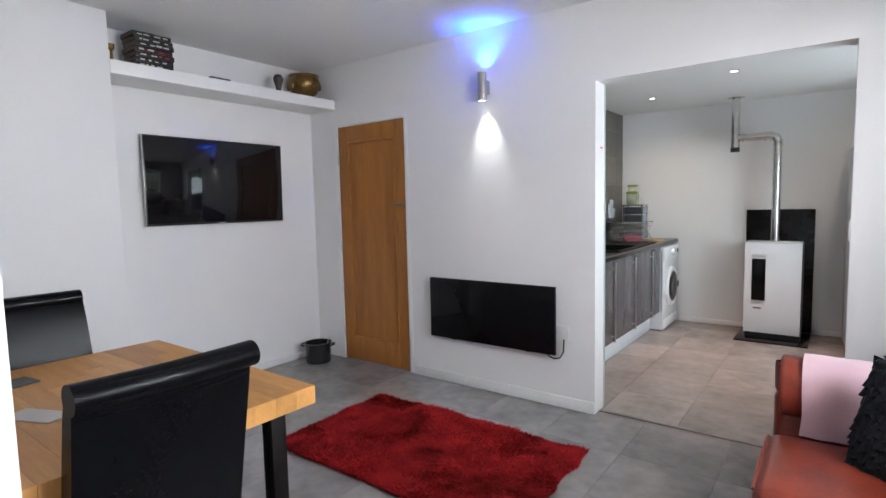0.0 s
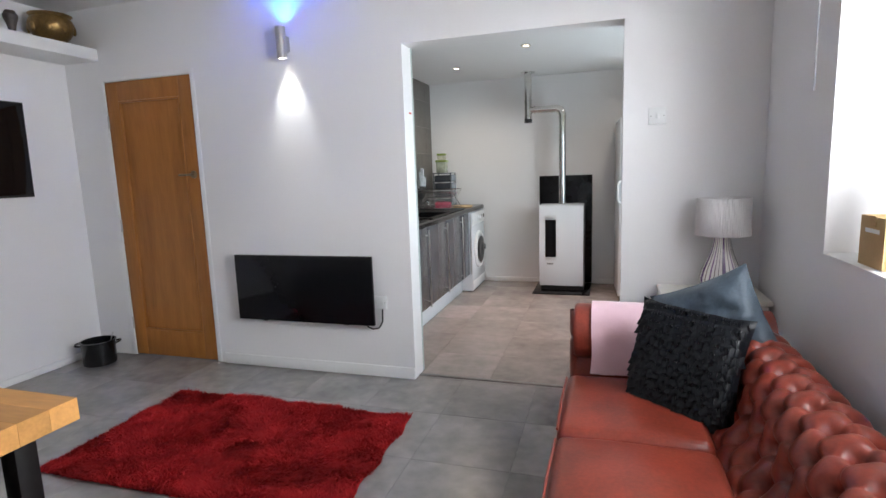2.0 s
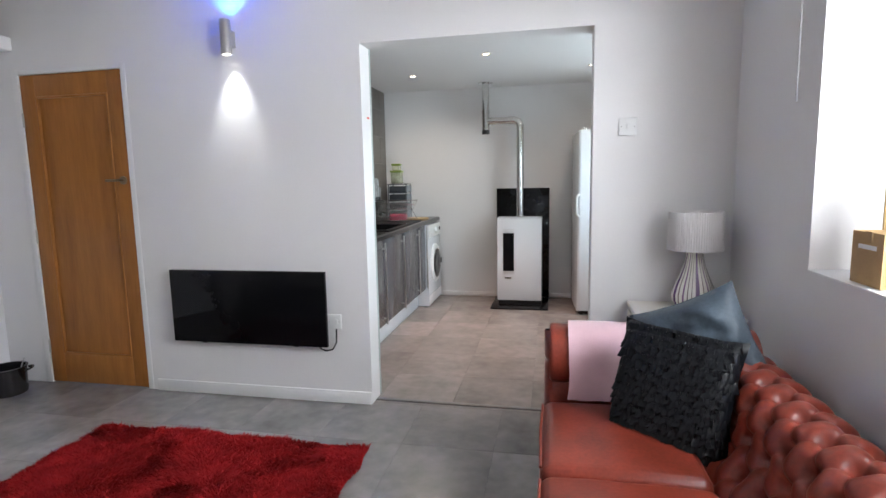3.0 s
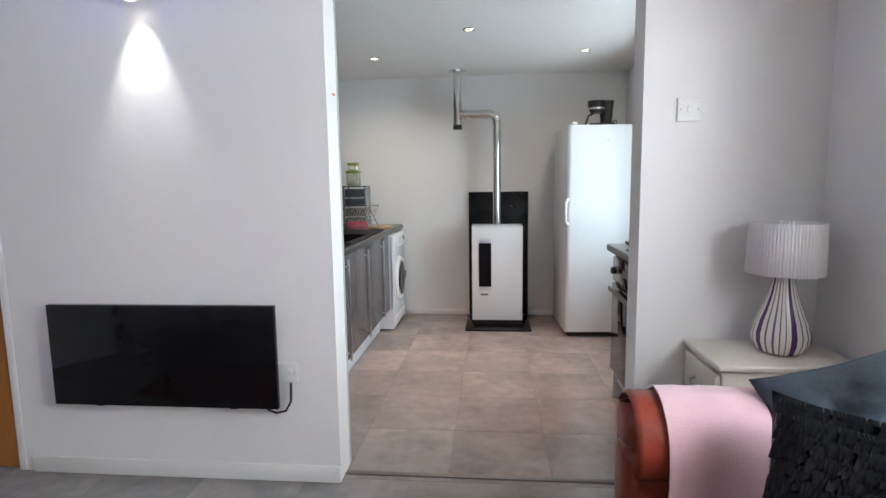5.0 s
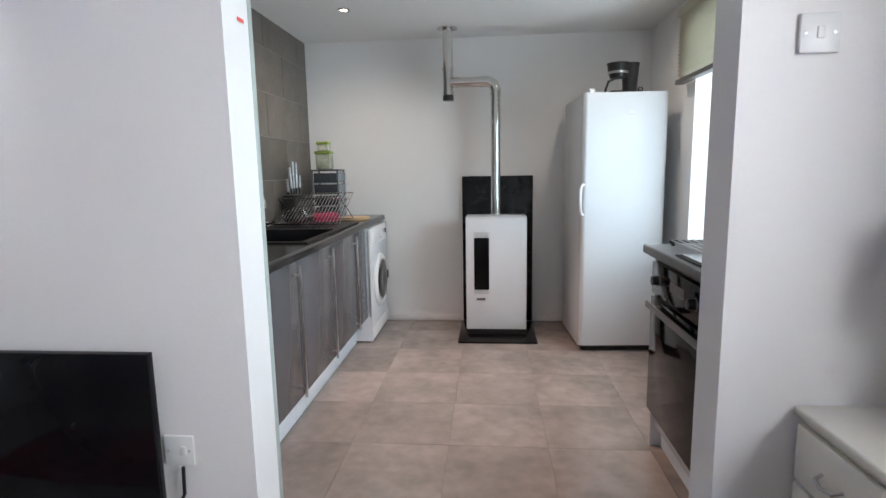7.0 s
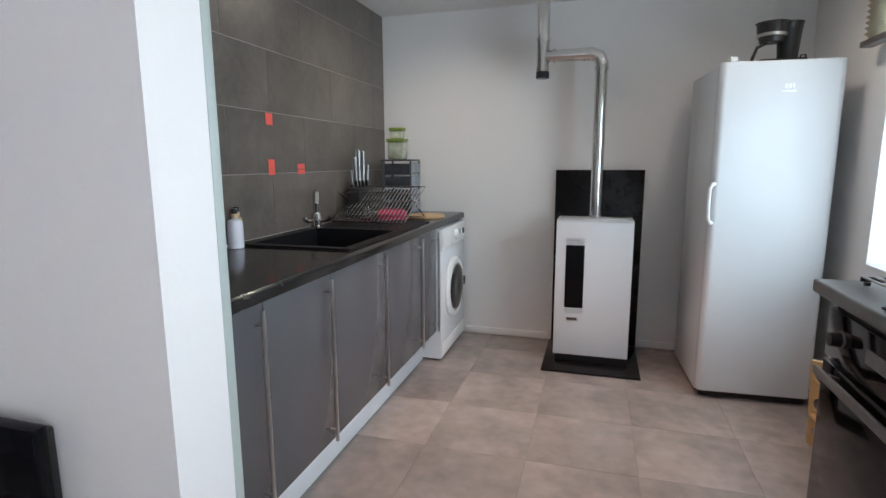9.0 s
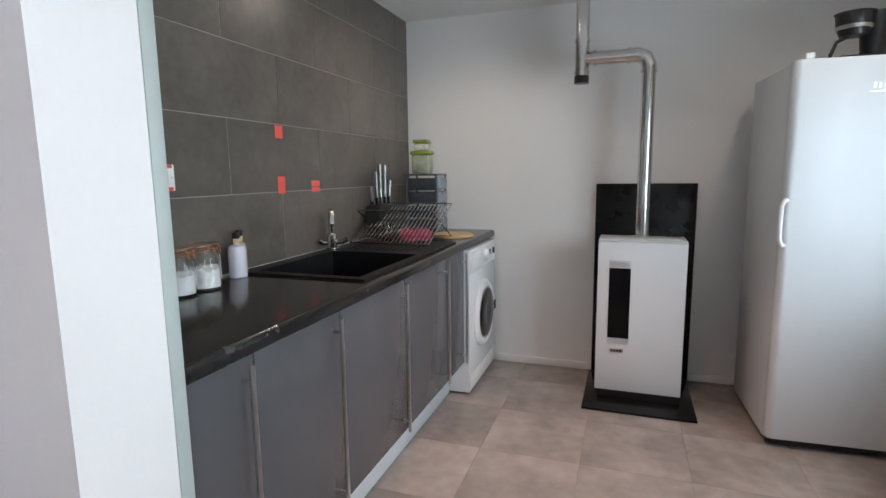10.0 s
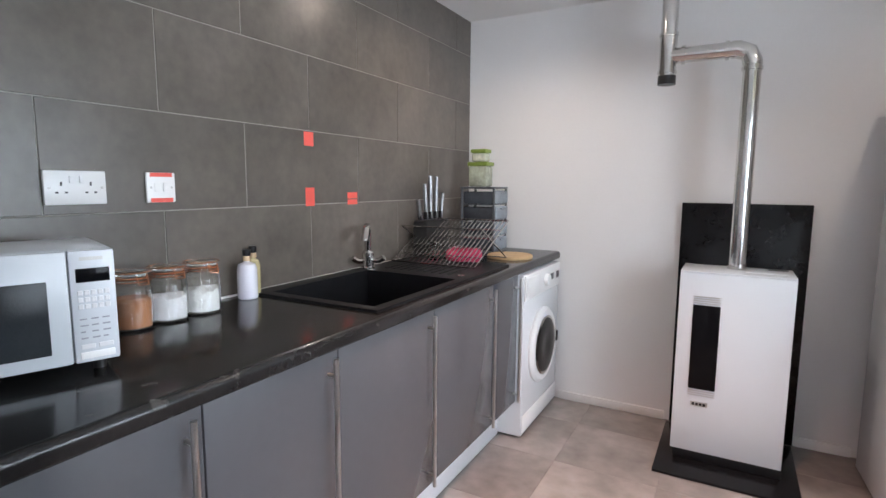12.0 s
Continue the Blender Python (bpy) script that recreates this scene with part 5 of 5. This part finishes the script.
def jar(x, y, fill, label, level, lumps):
    j = thing("storage_jar", (x, y, 0.9005), label, "jar", group="clip-top jars")
    j.scale = (1.08, 1.08, 1.0)
    out = [(0.001, 0), (0.042, 0), (0.047, 0.006), (0.048, 0.10), (0.044, 0.118), (0.038, 0.126), (0.038, 0.138)]
    inn = [(0.035, 0.138), (0.035, 0.125), (0.041, 0.115), (0.044, 0.098), (0.043, 0.008), (0.001, 0.006)]
    g = part("glass", lathe(out + inn, seg=36), GLASS, j, "clear glass body")
    g.visible_shadow = False
    c = lathe([(0.001, 0.0075), (0.0425, 0.0085), (0.0432, level * 0.9), (0.036, level), (0.001, level + 0.004)], seg=36)
    for v in c.verts:
        v.co.z += lumps * noise.noise(v.co * 45) if v.co.z > level * 0.8 else 0
    part("contents", c, fill, j)
    ld = part("lid", lathe([(0.001, 0.141), (0.040, 0.141), (0.043, 0.146), (0.042, 0.152), (0.034, 0.158), (0.001, 0.160)], seg=36), GLASS, j, "domed glass lid")
    ld.visible_shadow = False
    ring = [(0.041 * math.cos(2 * math.pi * k / 24), 0.041 * math.sin(2 * math.pi * k / 24), 0.139) for k in range(24)]
    part("seal_ring", tube(ring, 0.0035, seg=6, closed=True), COPPER, j, "copper coloured seal")
    for z in (0.131, 0.155):
        part("wire", tube([(0.046 * math.cos(2 * math.pi * k / 24), 0.046 * math.sin(2 * math.pi * k / 24), z) for k in range(24)], 0.0018, seg=5, closed=True), COPPER, j)
    part("clip", tube([(0.047, -0.012, 0.150), (0.056, -0.012, 0.125), (0.056, 0.012, 0.125), (0.047, 0.012, 0.150)], 0.0018, seg=5), COPPER, j)


jar(-2.388, 5.898, material("brown_sugar", (0.30, 0.125, 0.055), 0.8, var=0.12, scale=30, fine=150, bump=0.2), "clip-top glass jar of brown powder", 0.085, 0.002)
jar(-2.392, 6.005, material("white_sugar", (0.48, 0.48, 0.49), 0.7, var=0.08, scale=30, fine=150, bump=0.2), "clip-top glass jar of white sugar", 0.074, 0.014)
jar(-2.392, 6.115, material("white_cubes", (0.50, 0.50, 0.49), 0.6, var=0.12, scale=35, fine=80, bump=0.6), "clip-top glass jar of white lumps", 0.074, 0.024)


def small_bottle(x, y, mat, cap, label, h, r=0.033):
    b = thing("soap_bottle", (x, y, 0.9005), label, "bottle", group="bottles by the sink")
    part("body", lathe([(0.001, 0), (r * 0.9, 0), (r, 0.004), (r, h * 0.60), (r * 0.85, h * 0.70), (0.010, h * 0.75), (0.009, h * 0.86), (0.001, h * 0.86)], seg=28), mat, b)
    part("neck_band", lathe([(0.0102, h * 0.765), (0.0122, h * 0.77), (0.0122, h * 0.86), (0.0102, h * 0.865)], seg=24), material("cork_band", (0.50, 0.36, 0.22), 0.7), b)
    part("cap", lathe([(0.001, h * 0.862), (0.012, h * 0.87), (0.0135, h * 0.885), (0.0135, h * 0.98), (0.011, h), (0.001, h)], seg=24), cap, b, "black cap")


small_bottle(-2.425, 6.312, material("pale_lavender_plastic", (0.56, 0.56, 0.62), 0.25, var=0.02), BLACKPLASTIC, "pale lavender-white bottle with a black stopper", 0.168)
small_bottle(-2.452, 6.362, material("pale_amber_bottle", (0.42, 0.36, 0.20), 0.15), BLACKPLASTIC, "pale amber bottle with a black stopper", 0.172, 0.024)


HANDLE = material("dark_steel", (0.30, 0.30, 0.30), 0.35, metal=0.9, var=0.2, scale=30, fine=90)


def knife_block():
    k = thing("knife_block", (-2.415, 7.54, 0.909), "black knife block holding five steel-handled knives", "knife block")
    part("block", box(-0.045, 0.045, -0.125, 0.125, 0, 0.19, 0.012), BLACKPLASTIC, k)
    for i, (y, h) in enumerate(((-0.115, 0.30), (-0.06, 0.38), (-0.015, 0.425), (0.04, 0.42), (0.095, 0.33))):
        kn = part("knife", tube([(0, y, 0.20), (0, y * 1.22, h * 0.97), (0, y * 1.24, h)], 0.0115, seg=10), HANDLE, k, "dark steel knife handle")
        part("bolster", box(-0.010, 0.010, y - 0.014, y + 0.014, 0.195, 0.235, 0.003), BLACKPLASTIC, kn)


def drawer_tower():
    d = thing("drawer_tower", (-2.27, 7.80, 0.9), "small smoky plastic drawer tower in the worktop corner", "drawer unit")
    smoke = material("smoky_plastic", (0.050, 0.056, 0.066), 0.14, var=0.2, scale=14, fine=60)
    rim = material("grey_drawer_frame", (0.075, 0.08, 0.09), 0.3, var=0.05)
    front = material("pale_smoky_front", (0.22, 0.25, 0.28), 0.16, var=0.10, scale=20, fine=70)
    w = 0.105
    # frame open to the side, so that the drawers show through it
    for x in (-w, w - 0.012):
        for y in (0, 0.178):
            part("post", box(x, x + 0.012, y, y + 0.012, 0.001, 0.366, 0.002), rim, d)
    part("base", box(-w, w, 0, 0.19, 0.0, 0.010, 0.002), rim, d)
    part("top", box(-w - 0.003, w + 0.003, -0.004, 0.192, 0.364, 0.376, 0.004), rim, d)
    for k in range(4):
        z = 0.014 + k * 0.088
        part("shelf", box(-w + 0.002, w - 0.002, 0.003, 0.187, z - 0.005, z - 0.001, 0.001, seg=1), rim, d)
        dr = part("drawer", box(-w + 0.014, w - 0.016, 0.008, 0.182, z, z + 0.070, 0.004), smoke, d, "see-through smoky drawer")
        part("drawer_front", box(w - 0.016, w + 0.010, 0.010, 0.180, z + 0.001, z + 0.078, 0.011, seg=4), front, dr, "pale rounded drawer front")
        part("pull", box(w + 0.009, w + 0.018, 0.065, 0.125, z + 0.058, z + 0.068, 0.003), front, dr)


def food_boxes():
    lime = material("lime_lid", (0.19, 0.26, 0.045), 0.35, var=0.10)
    for z, w, h, label in ((1.277, 0.058, 0.118, "clear food box with a lime green lid"), (1.418, 0.044, 0.05, "small clear food box with a pale lime lid")):
        c = thing("food_box", (-2.295, 7.895, z), label, "food box", group="stacked food boxes")
        part("body", box(-w, w, -w * 0.8, w * 0.8, 0, h, 0.012, seg=3), material("cloudy_plastic", (0.34, 0.36, 0.28) if h > 0.1 else (0.52, 0.50, 0.40), 0.2, var=0.3, scale=18), c)
        part("lid", box(-w - 0.005, w + 0.005, -w * 0.8 - 0.005, w * 0.8 + 0.005, h - 0.001, h + 0.022, 0.006, seg=3), lime, c, "lime green clip lid")


def dish_rack():
    r = thing("dish_rack", (0, 0, 0.9135), "folding steel wire dish rack on the drainer", "dish rack")
    x0, x1 = -2.45, -2.00
    a, b = (7.21, 0.003), (7.60, 0.192)
    part("frame", tube([(x0, a[0], a[1]), (x1, a[0], a[1]), (x1, b[0], b[1]), (x0, b[0], b[1])], 0.004, seg=8, closed=True), CHROME, r)
    n = 19
    for k in range(1, n):
        x = x0 + (x1 - x0) * k / n
        part("wire", tube([(x, a[0], a[1]), (x, b[0], b[1])], 0.0026, seg=6), CHROME, r)
    for k in range(1, 5):
        f = k / 5
        y, z = a[0] + (b[0] - a[0]) * f, a[1] + (b[1] - a[1]) * f
        part("cross_wire", tube([(x0, y, z - 0.004), (x1, y, z - 0.004)], 0.0022, seg=6), CHROME, r)
    for x in (x0 + 0.006, x1 - 0.006):
        part("leg", tube([(x, 7.29, 0.170), (x, 7.42, 0.10), (x, 7.60, 0.003)], 0.004, seg=8), CHROME, r)
    part("foot_bar", tube([(x0 + 0.006, 7.60, 0.003), (x1 - 0.006, 7.60, 0.003)], 0.003, seg=8), CHROME, r)
    part("top_bar", tube([(x0 + 0.006, 7.29, 0.170), (x1 - 0.006, 7.29, 0.170)], 0.003, seg=8), CHROME, r)
    rose = material("raspberry_cloth", (0.52, 0.045, 0.11), 0.8, var=0.15, scale=14, fine=150, bump=0.3)
    bm = box(-0.085, 0.085, -0.05, 0.05, 0.0, 0.062, 0.022, seg=4)
    bmesh.ops.subdivide_edges(bm, edges=bm.edges, cuts=2, use_grid_fill=True)
    for v in bm.verts:
        v.co += 0.006 * noise.noise_vector(v.co * 22)
        v.co.z = max(0, v.co.z)
    solo("dish_cloth", bm, rose, "raspberry red folded dish cloth under the rack", "cloth", (-2.14, 7.385, 0.914), 20, angle=70)
    for x, y in ((-2.30, 7.36), (-2.355, 7.42)):
        t = thing("tumbler", (x, y, 0.914), "clear upturned drinking glass on the drainer", "glass", group="glasses on the drainer")
        g = part("glass", lathe([(0.034, 0), (0.030, 0.085), (0.001, 0.088), (0.001, 0.080), (0.027, 0.078), (0.031, 0)], seg=24), GLASS, t)
        g.visible_shadow = False


def chopping_board():
    beech = material("beech_board", (0.52, 0.34, 0.17), 0.5, var=0.12, scale=3, fine=18, stretch=(1, 7, 1), bump=0.05)
    bm = lathe([(0.001, 0), (0.118, 0), (0.122, 0.004), (0.122, 0.013), (0.118, 0.017), (0.001, 0.017)], seg=48)
    solo("chopping_board", bm, beech, "round beech chopping board on the worktop end", "chopping board", (-2.035, 7.72, 0.9005))


knife_block()
drawer_tower()
food_boxes()
dish_rack()
chopping_board()


def coffee_maker():
    c = thing("coffee_maker", (-0.108, 7.56, 1.7315), "black filter coffee maker standing on the fridge", "coffee maker")
    part("base", box(-0.11, 0.09, -0.08, 0.09, 0, 0.022, 0.006), BLACKPLASTIC, c)
    part("tower", lathe([(0.001, 0.02), (0.048, 0.02), (0.046, 0.05), (0.058, 0.19), (0.062, 0.205), (0.001, 0.207)], seg=28, at=(0.035, 0.02, 0)), BLACKPLASTIC, c)
    part("filter_basket", lathe([(0.001, 0.105), (0.05, 0.108), (0.066, 0.150), (0.070, 0.196), (0.076, 0.203), (0.001, 0.205)], seg=32, at=(-0.05, -0.01, 0)), BLACKPLASTIC, c)
    part("band", lathe([(0.064, 0.135), (0.0665, 0.137), (0.0685, 0.149), (0.066, 0.150)], seg=32, at=(-0.05, -0.01, 0)), STEEL, c, "steel band")
    part("handle", tube([(-0.07, -0.02, 0.108), (-0.115, -0.03, 0.085), (-0.135, -0.035, 0.03), (-0.135, -0.035, 0.005)], 0.008, seg=8), BLACKPLASTIC, c)
    part("cord_loop", tube([(0.085, 0.03, 0.02), (0.10, 0.03, 0.05), (0.118, 0.03, 0.052), (0.125, 0.03, 0.03), (0.125, 0.03, 0.006)], 0.004, seg=6), BLACKPLASTIC, c)


coffee_maker()


def bottle_rack():
    ply = material("pale_plywood", (0.55, 0.37, 0.17), 0.5, var=0.10, scale=4, fine=30, stretch=(1, 1, 5))
    r = thing("wine_rack", (0, 0, 0), "pale plywood bottle rack with round holes on the floor", "wine rack")

    def panel(yb, lean):
        # a plank pierced by three round holes
        bm = bmesh.new()
        w, cell, t, n, rad = 0.115, 0.138, 0.012, 24, 0.042
        for c in range(3):
            zc = 0.01 + cell * (c + 0.5)
            rings = []
            for y in (0, t):
                inner, outer = [], []
                for k in range(n):
                    a = 2 * math.pi * (k + 0.5) / n
                    inner.append(bm.verts.new((rad * math.cos(a), y, zc + rad * math.sin(a))))
                    s = max(abs(math.cos(a)) / (w / 2), abs(math.sin(a)) / (cell / 2))
                    outer.append(bm.verts.new((math.cos(a) / s, y, zc + math.sin(a) / s)))
                rings.append((inner, outer))
            (i0, o0), (i1, o1) = rings
            for k in range(n):
                j = (k + 1) % n
                bm.faces.new((i0[k], i0[j], o0[j], o0[k]))
                bm.faces.new((i1[k], o1[k], o1[j], i1[j]))
                bm.faces.new((i0[k], i1[k], i1[j], i0[j]))
                bm.faces.new((o0[k], o0[j], o1[j], o1[k]))
        p = part("panel", bm, ply, r, angle=25)
        p.matrix_basis = pose(0.03, yb, 0.0, lean, 0, -35)

    panel(6.74, -9)
    panel(6.95, 9)
    part("spacer", box(-0.03, 0.10, 6.76, 6.95, 0.16, 0.172, 0.002), ply, r)


bottle_rack()

# ---- tiles of the floors and of the kitchen wall ----
def slab_mesh(name, mat, dx, dy, dz, r):
    return mesh_of(name, box(-dx / 2, dx / 2, -dy / 2, dy / 2, -dz, 0, r, seg=1), mat)


def floor_tiles(parent, xs, ys):
    shared = {}
    for a, b in zip(xs, xs[1:]):
        for c, d in zip(ys, ys[1:]):
            key = (round(b - a, 3), round(d - c, 3))
            if key not in shared:
                shared[key] = slab_mesh("floor_tile", FLOOR, key[0] - 0.0014, key[1] - 0.0014, 0.006, 0.0005)
            t = new("floor_tile", shared[key])
            t.parent = parent
            t.matrix_basis = pose((a + b) / 2, (c + d) / 2, 0)


def cuts(lo, hi, start, step):
    v, out = start, [lo]
    while v - step > lo:
        v -= step
    while v < hi - 0.01:
        if v > lo + 0.01:
            out.append(v)
        v += step
    return out + [hi]


lf = tagged(new("floor"), "large grey concrete-look floor tiles with a satin sheen", "floor", kind="structure")
floor_tiles(lf, cuts(TVX, RX, -1.37, 0.457), cuts(0.6, 5.200, 4.252, 0.459))
kf = tagged(new("floor_kitchen"), "grey concrete-look kitchen floor tiles with a satin sheen", "floor", kind="structure")
floor_tiles(kf, cuts(KX, RX, -0.755, 0.453), cuts(5.230, KY, 5.65, 0.437))

ZS = [0.90, 1.206, 1.496, 1.785, 2.074, KCEIL - 0.001]
shared = {}
for r, (z0, z1) in enumerate(zip(ZS, ZS[1:])):
    ys = cuts(PY1 + 0.004, KY - 0.001, 6.378 if r % 2 else 6.070, 0.625)
    for a, b in zip(ys, ys[1:]):
        key = (round(b - a, 3), round(z1 - z0, 3))
        if key not in shared:
            shared[key] = mesh_of("wall_tile", box(-0.003, 0, -key[0] / 2 + 0.0016, key[0] / 2 - 0.0016, -key[1] / 2 + 0.0016, key[1] / 2 - 0.0016, 0.001, seg=1), WTILE)
        t = new("wall_tile", shared[key])
        t.parent = kitchen_wall
        t.matrix_basis = pose(KX, (a + b) / 2, (z0 + z1) / 2)
